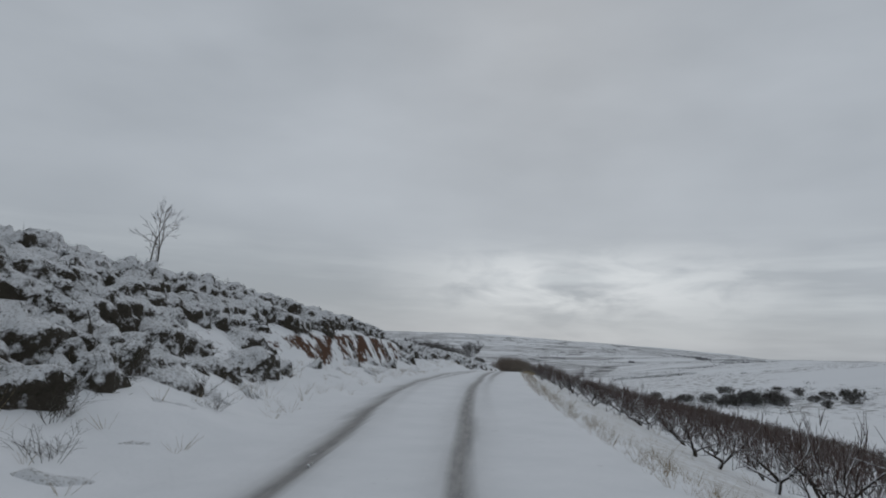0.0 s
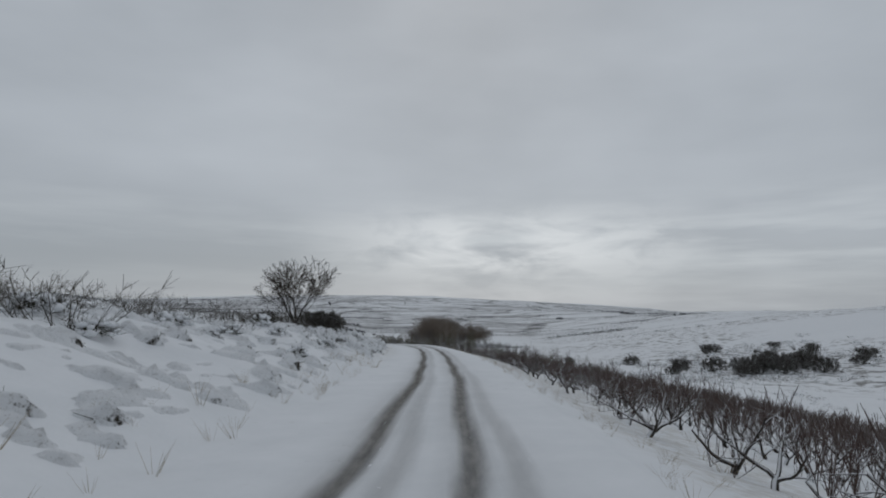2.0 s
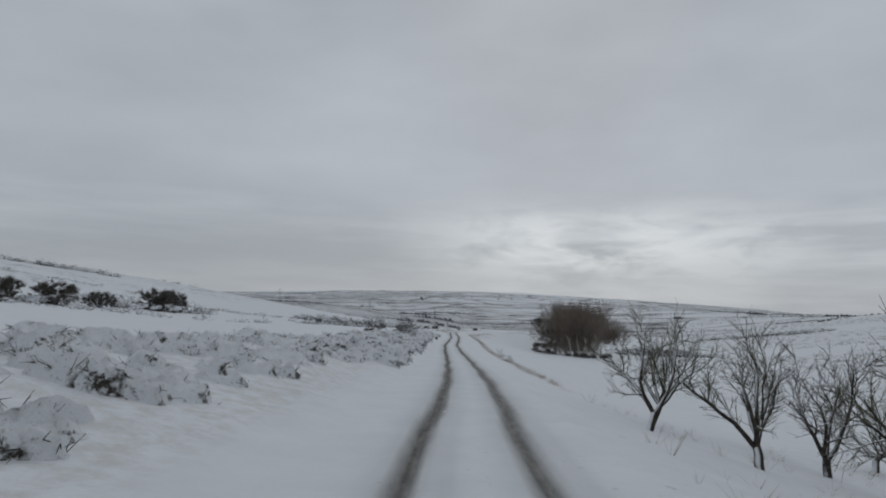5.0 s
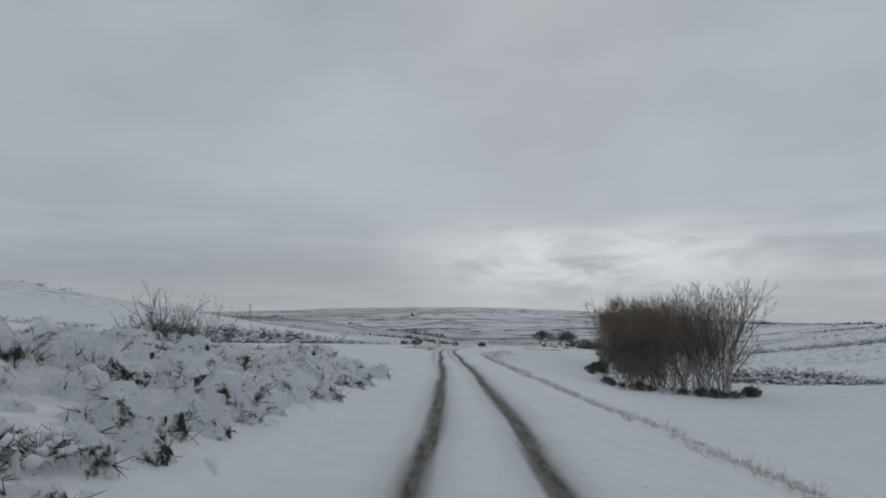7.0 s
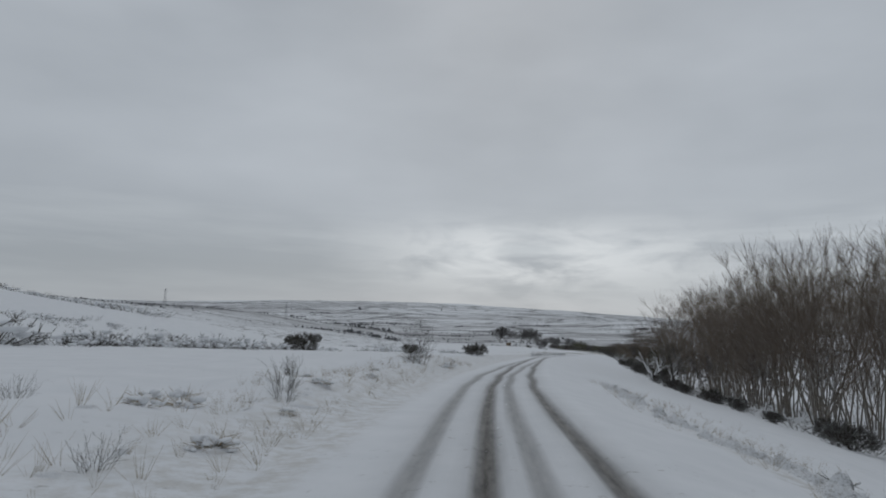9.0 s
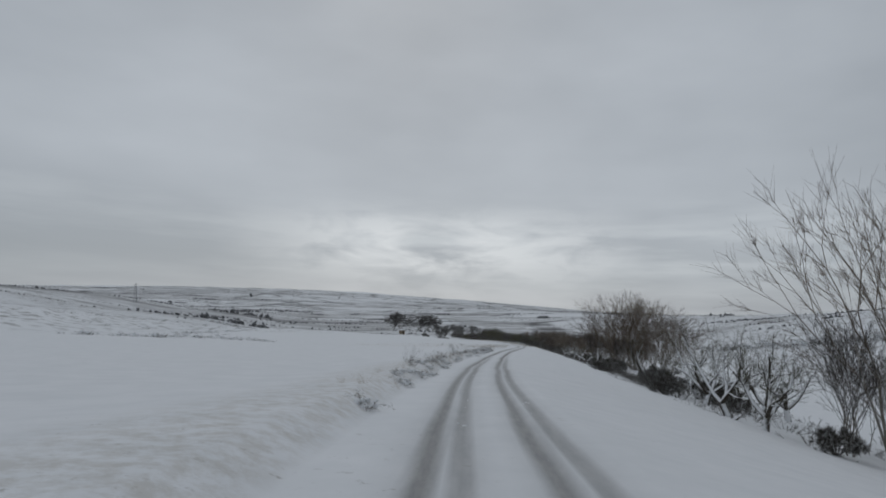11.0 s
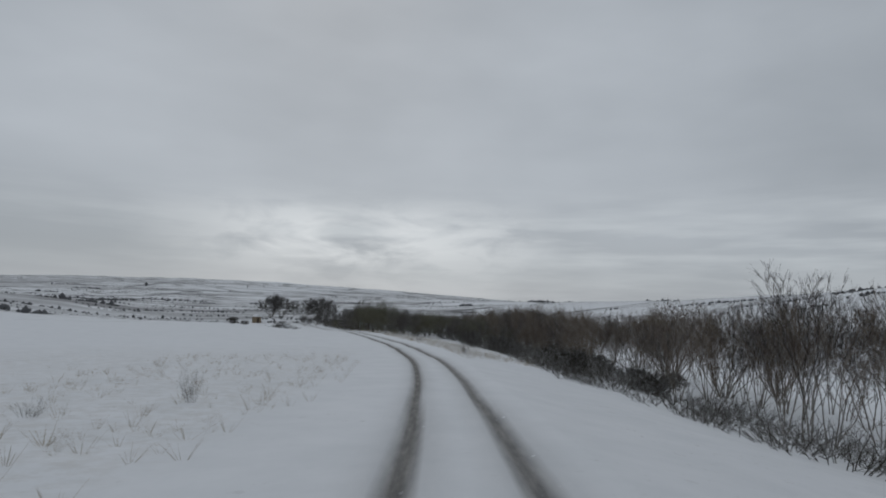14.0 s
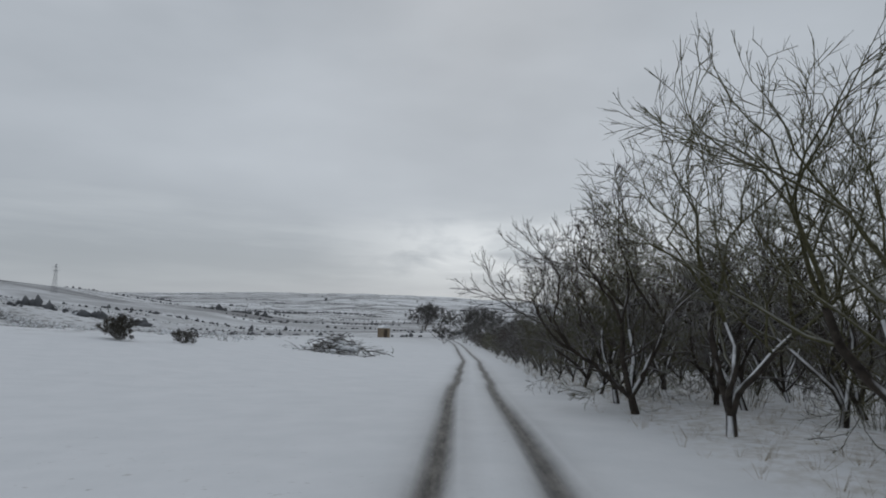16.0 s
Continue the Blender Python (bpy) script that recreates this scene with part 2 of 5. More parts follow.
def bark_material(name, dark, pale, snow=0.0, scale=9.0, bare=0.78):
    """Bark or twigs; snow: how much driven snow clings to the upper and windward side."""
    m, n, l, bsdf = material(name)
    geo = n.new("ShaderNodeNewGeometry")
    grain = noise_node(n, l, scale, 5.0, 0.65, geo.outputs["Position"])
    col = mix(n, l, ramp(n, l, grain, 0.3, 0.7), dark, pale)
    if snow > 0:
        dot = n.new("ShaderNodeVectorMath")
        dot.operation = "DOT_PRODUCT"
        dot.inputs[1].default_value = (-0.52, -0.30, 0.80)
        l.new(geo.outputs["Normal"], dot.inputs[0])
        edge = math_node(n, l, "ADD", dot.outputs["Value"], math_node(n, l, "MULTIPLY", noise_node(n, l, 3.0, 3.0, 0.6, geo.outputs["Position"]), 0.5))
        col = mix(n, l, math_node(n, l, "MULTIPLY", ramp(n, l, edge, bare, bare + 0.2), snow), col, SNOW_A)
    l.new(col, bsdf.inputs["Base Color"])
    bsdf.inputs["Roughness"].default_value = 0.85
    bsdf.inputs["Specular IOR Level"].default_value = 0.2
    if scale < 20:
        bump(n, l, bsdf, grain, 0.6, 0.02)
    return m


def plain_material(name, dark, pale, scale, rough=0.85, relief=0.0):
    m, n, l, bsdf = material(name)
    pos = n.new("ShaderNodeNewGeometry").outputs["Position"]
    a, b = noise_node(n, l, scale, 5.0, 0.65, pos), noise_node(n, l, scale * 0.17, 3.0, 0.5, pos)
    fac = math_node(n, l, "ADD", math_node(n, l, "MULTIPLY", a, 0.6), math_node(n, l, "MULTIPLY", b, 0.4))
    l.new(mix(n, l, ramp(n, l, fac, 0.32, 0.68), dark, pale), bsdf.inputs["Base Color"])
    bsdf.inputs["Roughness"].default_value = rough
    bsdf.inputs["Specular IOR Level"].default_value = 0.25
    if relief:
        bump(n, l, bsdf, a, 0.7, relief)
    return m


M_LEAF = plain_material("withered_leaves", (0.035, 0.032, 0.018), (0.13, 0.085, 0.045), 30.0)


def hills_material():
    m, n, l, bsdf = material("far_hills")
    stretch = n.new("ShaderNodeMapping")
    stretch.inputs["Scale"].default_value = (0.0022, 0.0022, 0.022)
    l.new(n.new("ShaderNodeNewGeometry").outputs["Position"], stretch.inputs["Vector"])
    streak = noise_node(n, l, 1.0, 7.0, 0.62, stretch.outputs["Vector"])
    # haze painted in: both tones paled so the crest melts into the sky
    l.new(mix(n, l, ramp(n, l, streak, 0.40, 0.60), (0.76, 0.79, 0.82), (0.90, 0.91, 0.92)), bsdf.inputs["Base Color"])
    bsdf.inputs["Roughness"].default_value = 0.95
    return m


M_HILLS = hills_material()
M_GROUND = ground_material()
M_SNOW = plain_material("clinging_snow", SNOW_B, SNOW_A, 6.0, 0.8, 0.03)
M_BARK = bark_material("dark_wet_bark", (0.022, 0.018, 0.015), (0.075, 0.062, 0.052), 0.95)
M_TWIG = bark_material("dark_twigs", (0.03, 0.024, 0.02), (0.085, 0.068, 0.055), 0.35, 25.0)
M_SHOOT = bark_material("red_brown_shoots", (0.045, 0.030, 0.026), (0.135, 0.092, 0.076), 0.25, 25.0)
M_POPLAR = bark_material("poplar_bark", (0.10, 0.088, 0.074), (0.28, 0.25, 0.21), 0.3)
M_POPTWIG = bark_material("poplar_twigs", (0.09, 0.072, 0.058), (0.25, 0.2, 0.155), 0.15, 25.0)
M_OLIVETWIG = bark_material("lichen_green_twigs", (0.05, 0.048, 0.026), (0.14, 0.13, 0.07), 0.2, 25.0)
M_GORSE = plain_material("dark_gorse", (0.018, 0.02, 0.012), (0.075, 0.07, 0.045), 14.0)
M_STRAW = plain_material("dry_straw", (0.17, 0.13, 0.08), (0.42, 0.34, 0.22), 10.0)


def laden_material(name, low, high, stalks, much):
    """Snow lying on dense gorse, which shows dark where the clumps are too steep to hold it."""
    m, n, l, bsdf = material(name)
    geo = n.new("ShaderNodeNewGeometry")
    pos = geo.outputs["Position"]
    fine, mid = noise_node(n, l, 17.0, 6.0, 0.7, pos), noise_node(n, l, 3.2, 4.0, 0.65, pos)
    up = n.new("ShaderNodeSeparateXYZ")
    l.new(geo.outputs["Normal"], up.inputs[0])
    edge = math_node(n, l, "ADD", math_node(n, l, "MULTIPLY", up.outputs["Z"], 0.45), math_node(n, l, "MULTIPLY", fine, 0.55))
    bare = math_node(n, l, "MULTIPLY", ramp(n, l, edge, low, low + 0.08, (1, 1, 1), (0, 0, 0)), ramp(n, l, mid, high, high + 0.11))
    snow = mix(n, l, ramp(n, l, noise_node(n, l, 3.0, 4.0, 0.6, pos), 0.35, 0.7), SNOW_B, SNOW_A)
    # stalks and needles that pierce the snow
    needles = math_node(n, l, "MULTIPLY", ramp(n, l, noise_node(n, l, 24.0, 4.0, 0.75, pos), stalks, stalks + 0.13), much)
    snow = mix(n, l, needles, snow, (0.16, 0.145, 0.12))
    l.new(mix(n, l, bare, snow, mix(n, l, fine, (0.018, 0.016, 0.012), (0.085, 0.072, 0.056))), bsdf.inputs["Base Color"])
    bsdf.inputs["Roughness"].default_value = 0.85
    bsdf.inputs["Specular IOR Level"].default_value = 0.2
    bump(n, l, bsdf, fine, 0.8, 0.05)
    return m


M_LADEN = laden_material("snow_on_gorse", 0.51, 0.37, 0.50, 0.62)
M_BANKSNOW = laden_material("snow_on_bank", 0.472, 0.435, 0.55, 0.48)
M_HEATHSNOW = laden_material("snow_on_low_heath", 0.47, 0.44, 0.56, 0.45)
M_HEATH = bark_material("heath_twigs", (0.03, 0.027, 0.022), (0.10, 0.088, 0.068), 0.45, 25.0)


# ---- lie of the land ----
def smooth(a, b, x):
    s = np.clip((np.asarray(x, float) - a) / (b - a), 0, 1)
    return s * s * (3 - 2 * s)


def lattice(ix, iy, seed):
    h = np.sin(ix * 127.1 + iy * 311.7 + seed * 74.7) * 43758.5453
    return h - np.floor(h)


def vnoise(x, y, seed=0):
    """Smooth value noise, -1 to 1."""
    ix, iy = np.floor(x), np.floor(y)
    fx, fy = x - ix, y - iy
    fx, fy = fx * fx * (3 - 2 * fx), fy * fy * (3 - 2 * fy)
    a, b = lattice(ix, iy, seed), lattice(ix + 1, iy, seed)
    c, d = lattice(ix, iy + 1, seed), lattice(ix + 1, iy + 1, seed)
    return 2 * ((a * (1 - fx) + b * fx) * (1 - fy) + (c * (1 - fx) + d * fx) * fy) - 1


def fnoise(x, y, seed=0, octaves=4):
    total, amp = 0.0, 0.5
    for o in range(octaves):
        total = total + amp * vnoise(x * 2**o, y * 2**o, seed + o)
        amp *= 0.5
    return total


EYE = 1.12
_y = np.array([-200.0] + [p[1][1] for p in PATH] + [609.0, 618.0, 640.0, 700.0, 885.0, 1300.0, 2200.0, 6000.0])
_x = np.array([2.0] + [p[1][0] for p in PATH] + [93.85, 95.25, 98.6, 106.0, 118.0, 130.0, 160.0, 260.0])
_z = np.array([7.0] + [p[1][2] for p in PATH] + [-29.82, -30.35, -31.60, -33.90, -38.80, -42.5, -46.0, -52.0]) - EYE
_line = np.arange(-200.0, 1000.0, 1.0)
_bell = np.exp(-0.5 * (np.arange(-18, 19) / 6.0) ** 2)
_bell /= _bell.sum()


def _soften(values):
    v = np.interp(_line, _y, values)
    return np.convolve(np.pad(v, 18, mode="edge"), _bell, mode="valid")


_xs, _zs = _soften(_x), _soften(_z)


def road_x(y):
    return np.where(np.asarray(y) < 980, np.interp(y, _line, _xs), np.interp(y, _y, _x))


def road_z(y):
    return np.where(np.asarray(y) < 980, np.interp(y, _line, _zs), np.interp(y, _y, _z))


STATIONS = []


def station(y, left, right):
    """Heights over the road at offsets to its left and right, at a distance y along it."""
    us = [-u for u, _ in left[::-1]] + [u for u, _ in right]
    STATIONS.append((y, np.array(us, float), np.array([h for _, h in left[::-1]] + [h for _, h in right], float)))


FAR_L = [(60, 5), (150, 20), (300, 30), (700, 34)]
FAR_L2 = [(60, 2.0), (120, 6), (180, 11), (240, 21), (320, 27), (700, 36)]
station(-60, [(2.9, 0), (4, 0.3), (5.2, 0.75), (6.1, 1.75), (8.4, 2.75), (14, 3.4)] + FAR_L, [(1.6, 0), (2.3, -0.2), (4.5, -0.8), (6, -1.4), (14, -3.4), (30, -6.5), (90, -9.5), (150, -8), (260, 3), (420, 6)])
station(14, [(2.9, 0), (4, 0.3), (5.2, 0.75), (6.8, 1.9), (8.4, 2.75), (14, 3.4)] + FAR_L, [(1.6, 0), (2.3, -0.2), (4.5, -0.8), (6, -1.4), (14, -3.4), (30, -6.5), (90, -9.5), (150, -8), (260, 3), (420, 6)])
station(21, [(2.9, 0), (4, 0.16), (4.8, 0.35), (5.5, 1.5), (6.6, 2.1), (8.4, 2.65), (14, 3.3)] + FAR_L, [(1.6, 0), (2.3, -0.2), (4.5, -0.8), (6, -1.4), (14, -3.4), (30, -6.5), (90, -9.5), (150, -8), (260, 3), (420, 6)])
station(31, [(2.9, 0), (4.1, 0.14), (4.8, 0.3), (5.4, 1.5), (6.5, 2.0), (8.6, 2.5), (14, 3.1)] + FAR_L, [(1.6, 0), (2.3, -0.2), (4.5, -0.8), (6, -1.4), (14, -3.4), (30, -6.5), (90, -9.5), (150, -8), (260, 3), (420, 6)])
station(38, [(2.8, 0), (4, 0.35), (5.4, 0.9), (6.6, 1.5), (8.6, 1.85), (14, 2.3)] + FAR_L, [(1.6, 0), (2.3, -0.2), (4.5, -0.8), (6, -1.4), (14, -3.4), (30, -6.5), (90, -9.5), (150, -8), (260, 3), (420, 6)])
station(52, [(2.6, 0), (4, 0.6), (6, 1.3), (9, 1.75), (20, 2.3)] + FAR_L, [(1.6, 0), (2.3, -0.2), (4.5, -0.8), (6, -1.4), (14, -3.4), (30, -6.5), (90, -9.5), (150, -8), (260, 4), (420, 6)])
station(85, [(2.6, 0), (4, 0.6), (6, 1.3), (9, 1.7), (20, 2.2)] + FAR_L, [(1.6, 0), (2.3, -0.2), (4.5, -0.8), (6, -1.35), (14, -3.3), (30, -6.4), (90, -9.5), (150, -7), (260, 5), (420, 7)])
station(120, [(2.6, 0), (4, 0.4), (6, 1.05), (9, 1.6), (20, 2.2)] + FAR_L, [(1.6, 0), (2.3, -0.2), (4.5, -0.8), (6, -1.35), (14, -3.2), (30, -6.2), (90, -9), (150, -6), (260, 6), (420, 8)])
station(165, [(2.5, 0), (4, 0.4), (6, 0.8), (9, 1.1), (20, 1.4)] + FAR_L, [(1.6, 0), (2.3, -0.2), (4.5, -0.8), (6, -1.35), (14, -3.2), (30, -6), (90, -8.8), (150, -5), (260, 8), (420, 10)])
station(225, [(1.6, 0), (2.6, 0.4), (4.5, 0.85), (9, 1.2), (25, 2.0)] + FAR_L, [(1.5, 0), (5, -0.9), (10.3, -2.1), (13, -2.5), (20, -4.2), (40, -6), (90, -8), (150, -3), (260, 10), (420, 12)])
station(275, [(1.6, 0), (2.6, 0.42), (4.5, 1.0), (9, 1.3), (25, 1.9)] + FAR_L, [(1.5, 0), (5, -0.9), (10.3, -2.1), (13, -2.6), (20, -4.6), (35, -5.8), (90, -7.5), (150, -2), (260, 12), (420, 13)])
station(300, [(2.2, 0), (5, 0.05), (25, 0.7)] + FAR_L, [(1.5, 0), (5, -0.95), (8.8, -2.0), (12, -2.9), (20, -5), (35, -6.2), (90, -7.5), (150, -1), (260, 13), (420, 14)])
station(335, [(2.2, 0), (3.4, 0.2), (5, 0.2), (30, 0.8)] + FAR_L, [(1.5, 0), (5, -0.95), (8.8, -2.0), (13, -3.2), (20, -5), (35, -6.2), (90, -7.3), (150, -1), (260, 13), (420, 14)])
station(375, [(2.2, 0), (3.4, 0.4), (5, 0.4), (30, 0.8)] + FAR_L, [(1.6, 0), (5, -0.8), (8.8, -1.8), (13, -2.9), (20, -4.6), (35, -6), (90, -7), (150, 0), (260, 14), (420, 15)])
station(440, [(1.6, 0), (2.2, 0.3), (3, 0.3), (6, 0.2), (40, 0.5)] + FAR_L, [(1.6, 0), (6, -0.95), (12, -2.5), (19, -4.3), (35, -6.4), (90, -7), (150, 1), (260, 15), (420, 16)])
station(490, [(1.5, 0), (2.0, 0.35), (3, 0.25), (6, 0.15), (40, 0.4), (90, 1.5)] + FAR_L2[1:], [(1.6, 0), (6, -0.85), (13, -2.4), (18, -3.6), (35, -5.8), (90, -7), (150, 2), (260, 17), (420, 18)])
station(530, [(2.0, 0), (6, 0.1), (40, 0.4), (90, 1.5)] + FAR_L2[1:], [(1.6, 0), (6, -0.85), (11, -2.1), (16, -3.2), (35, -5.3), (90, -6.5), (150, 3), (260, 19), (420, 20)])
station(570, [(2.0, 0), (6, 0.05), (40, 0.2), (90, 1.2)] + FAR_L2[1:], [(1.6, 0), (5, -0.35), (10, -0.9), (16, -1.7), (35, -4), (90, -6), (150, 4), (260, 20), (420, 21)])
station(610, [(2.0, 0), (6, 0.0), (17, 0.45), (40, 1.1), (90, 2.0)] + FAR_L2[1:], [(2.6, 0.0), (4, 0.05), (10, -0.1), (20, -0.6), (40, -2), (90, -4), (150, 5), (260, 21), (420, 22)])
station(632, [(2.0, 0), (6, 0.1), (17, 1.15), (40, 2.0), (90, 3.0)] + FAR_L2[1:], [(2.6, 0.0), (4, 0.05), (10, 0.0), (20, -0.5), (40, -1.8), (90, -3.6), (150, 5), (260, 21), (420, 22)])
station(690, [(3.0, 0), (20, 1.0), (40, 1.0), (90, 2.0)] + FAR_L2[1:], [(3.0, 0.0), (40, -1), (90, -2), (150, 5), (260, 21), (420, 22)])
station(750, [(3.0, 0), (40, -0.5), (90, 1.0)] + FAR_L2[1:], [(3.0, 0.0), (40, -1), (90, -2), (180, 5), (300, 20), (420, 22)])
station(1000, [(40, 0), (90, 1.0)] + FAR_L2[1:], [(40, 0), (200, 2), (320, 16), (500, 20)])
station(1500, [(40, 0), (200, 3), (500, 14)], [(40, 0), (300, 3), (600, 14)])
station(6000, [(40, 0), (200, 1)], [(40, 0), (300, 1)])

SKY_AZ = np.array([-80.0, -35.0, -20.0, -8.0, 0.0, 10.0, 22.0, 30.0, 37.0, 60.0, 90.0])
SKY_EL = np.array([1.0, 0.75, 0.4, 0.75, 0.95, 0.65, -0.05, -0.55, -0.7, -0.3, 0.0])


def height(x, y):
    """Height of the ground at x, y (arrays of one shape)."""
    x, y = np.broadcast_arrays(np.asarray(x, float), np.asarray(y, float))
    u = x - road_x(y)
    ys = np.array([s[0] for s in STATIONS])
    k = np.clip(np.searchsorted(ys, y) - 1, 0, len(ys) - 2)
    f = np.clip((y - ys[k]) / (ys[k + 1] - ys[k]), 0, 1)
    f = f * f * (3 - 2 * f)
    low, high = np.zeros(x.shape), np.zeros(x.shape)
    for i in range(len(ys) - 1):
        m = k == i
        if m.any():
            low[m] = np.interp(u[m], STATIONS[i][1], STATIONS[i][2])
            high[m] = np.interp(u[m], STATIONS[i + 1][1], STATIONS[i + 1][2])
    h = low * (1 - f) + high * f + road_z(y)
    far = np.abs(u)
    # relief: crumbly snow on the banks, gentle waves in the fields
    off = smooth(1.7, 4.6, far)
    bank = np.where(u < 0, smooth(-12, -2.6, u) * (1 - smooth(285, 305, y) * (1 - smooth(335, 345, y))) * (1 - smooth(392, 400, y)), 0.25 * smooth(14, 3.5, u))
    h = h + off * bank * (0.5 * fnoise(x / 2.6, y / 2.6, 3, 2))
    h = h + off * 0.10 * fnoise(x / 4.0, y / 4.0, 5, 3) + smooth(12, 60, far) * 1.1 * fnoise(x / 38.0, y / 38.0, 7, 4)
    h = h + 0.02 * fnoise(x / 2.2, y / 2.2, 11, 1)
    # the hills round the valley
    dx, dy = x - 50, y - 300
    dist = np.hypot(dx, dy)
    el = np.interp(np.degrees(np.arctan2(dx, dy)), SKY_AZ, SKY_EL)
    hill = -15 + 4200 * np.tan(np.radians(el - 0.12)) + 26 * fnoise(x / 620.0, y / 620.0, 21, 4)
    s = smooth(1500, 4200, dist)
    return h * (1 - s) + hill * s + smooth(700, 1600, dist) * (1 - s) * 4 * fnoise(x / 330.0, y / 330.0, 25, 3)


RUTS = []


def rut(y, left, right, depth, second=0.0, faint=0.0):
    """Middle of the two wheel ruts at y, how bare they are, and a fainter second pair beside them."""
    RUTS.append((y, left, right, depth, second, faint))


rut(-60, -1.4, -0.1, 0.6, 0.4, 0)
rut(6, -1.62, -0.16, 0.65, 0.4, 0)
rut(12, -2, -0.17, 0.65, 0.4, 0.1)
rut(22, -2.35, -0.2, 0.6, 0.4, 0.2)
rut(34, -2, -0.28, 0.55, 0.5, 0.5)
rut(46, -1.66, -0.3, 0.6, 0.5, 0.5)
rut(60, -1.35, -0.1, 0.65, 0.5, 0.5)
rut(80, -0.85, 0.2, 0.75, 0.4, 0.3)
rut(94, -0.8, 0.25, 0.85, 0.3, 0.2)
rut(119, -0.68, 0.42, 0.85, 0.35, 0.3)
rut(128, -0.85, 0.25, 0.8, 0.45, 0.6)
rut(138, -1.09, 0.1, 0.85, 0.48, 0.85)
rut(170, -0.7, 0.45, 0.8, 0.4, 0.4)
rut(210, -0.3, 0.83, 0.8, 0.3, 0)
rut(250, -0.3, 0.83, 0.9, 0.3, 0)
rut(273, -0.31, 0.86, 1, 0.3, 0)
rut(306, -0.44, 0.78, 1, -0.5, 0.25)
rut(328, -0.45, 0.7, 0.85, -0.5, 0.4)
rut(350, -0.19, 0.92, 0.8, -0.65, 0.5)
rut(365, -0.2, 0.9, 0.7, -0.7, 0.5)
rut(418, -0.45, 0.7, 0.6, 0.35, 0.4)
rut(442, -0.53, 0.8, 0.5, 0.35, 0.5)
rut(477, -0.43, 0.73, 0.8, 0.3, 0)
rut(493, -0.42, 0.76, 0.6, 0.25, 0.5)
rut(511, -0.22, 0.93, 0.75, 0.25, 0.2)
rut(530, -0.2, 0.9, 0.75, 0.25, 0.1)
rut(548, -0.21, 0.84, 0.8, 0.25, 0)
rut(567, -0.38, 0.74, 0.95, 0.45, 0.1)
rut(582, -0.35, 0.7, 0.95, 0.45, 0.15)
rut(604, -0.16, 0.88, 0.8, 0.4, 0)
rut(640, 0, 1, 0.75, 0.4, 0)
rut(700, -0.45, 0.65, 0.7, 0.4, 0)
rut(1000, -0.5, 0.5, 0, 0.4, 0)


def rut_cover(x, y):
    u = x - road_x(y)
    table = np.array(RUTS)
    left, right, bare, second, faint = (np.interp(y, table[:, 0], table[:, c]) for c in range(1, 6))
    wob = 0.05 * vnoise(y / 3.0, y * 0, 31)
    w = 0.15 * (1 + 0.16 * vnoise(y / 5.0, u * 0, 33))
    out = np.zeros(u.shape)
    for mid, b in ((left, bare), (right, bare * 0.95), (left + second, faint), (right + second, faint)):
        core = np.exp(-(np.abs((u - mid - wob) / w) ** 3))
        halo = 0.30 * np.exp(-(((u - mid - wob) / (2.3 * w)) ** 2))
        out = np.maximum(out, b * np.maximum(core, halo))
    return np.minimum(out * 1.22, 1.0)


# ---- ground ----
def axis(*runs):
    """Places from run to run: (from, to, step)."""
    out = []
    for a, b, step in runs:
        out.extend(np.linspace(a, b, max(1, round((b - a) / step)), endpoint=False))
    return out


rows_y = axis((-60, -6, 1.5), (-6, 640, 0.5), (640, 760, 4), (760, 1500, 14), (1500, 4700, 60))
half = axis((2.0, 9.2, 0.2), (9.2, 10, 0.4), (10, 24, 1.2), (24, 60, 3.5), (60, 200, 10), (200, 700, 35), (700, 3400, 120)) + [3400.0]
cols_u = [-v for v in half[::-1]] + axis((-2.0, 2.0, 0.08)) + half
gy, gu = np.meshgrid(np.array(rows_y), np.array(cols_u), indexing="ij")
gx = road_x(gy) + gu
r_cov = rut_cover(gx, gy)
gz = height(gx, gy) - 0.045 * r_cov + 0.02 * np.exp(-(((r_cov - 0.22) / 0.1) ** 2))
ny, nu = gy.shape
idx = np.arange(ny * nu).reshape(ny, nu)
quads = np.stack([idx[:-1, :-1], idx[:-1, 1:], idx[1:, 1:], idx[1:, :-1]], -1).reshape(-1, 4)


def mesh_from(name, verts, faces, mat, shade=True):
    """A mesh from an array of corners and an array of faces with one number of corners each."""
    me = bpy.data.meshes.new(name)
    verts, faces = np.ascontiguousarray(verts, np.float32), np.ascontiguousarray(faces, np.int32)
    k = faces.shape[1]
    me.vertices.add(len(verts))
    me.vertices.foreach_set("co", verts.ravel())
    me.loops.add(faces.size)
    me.loops.foreach_set("vertex_index", faces.ravel())
    me.polygons.add(len(faces))
    me.polygons.foreach_set("loop_start", np.arange(0, faces.size, k, dtype=np.int32))
    me.polygons.foreach_set("loop_total", np.full(len(faces), k, np.int32))
    if shade:
        me.polygons.foreach_set("use_smooth", np.ones(len(faces), bool))
    me.update()
    me.validate()
    if mat:
        me.materials.append(mat)
    return me


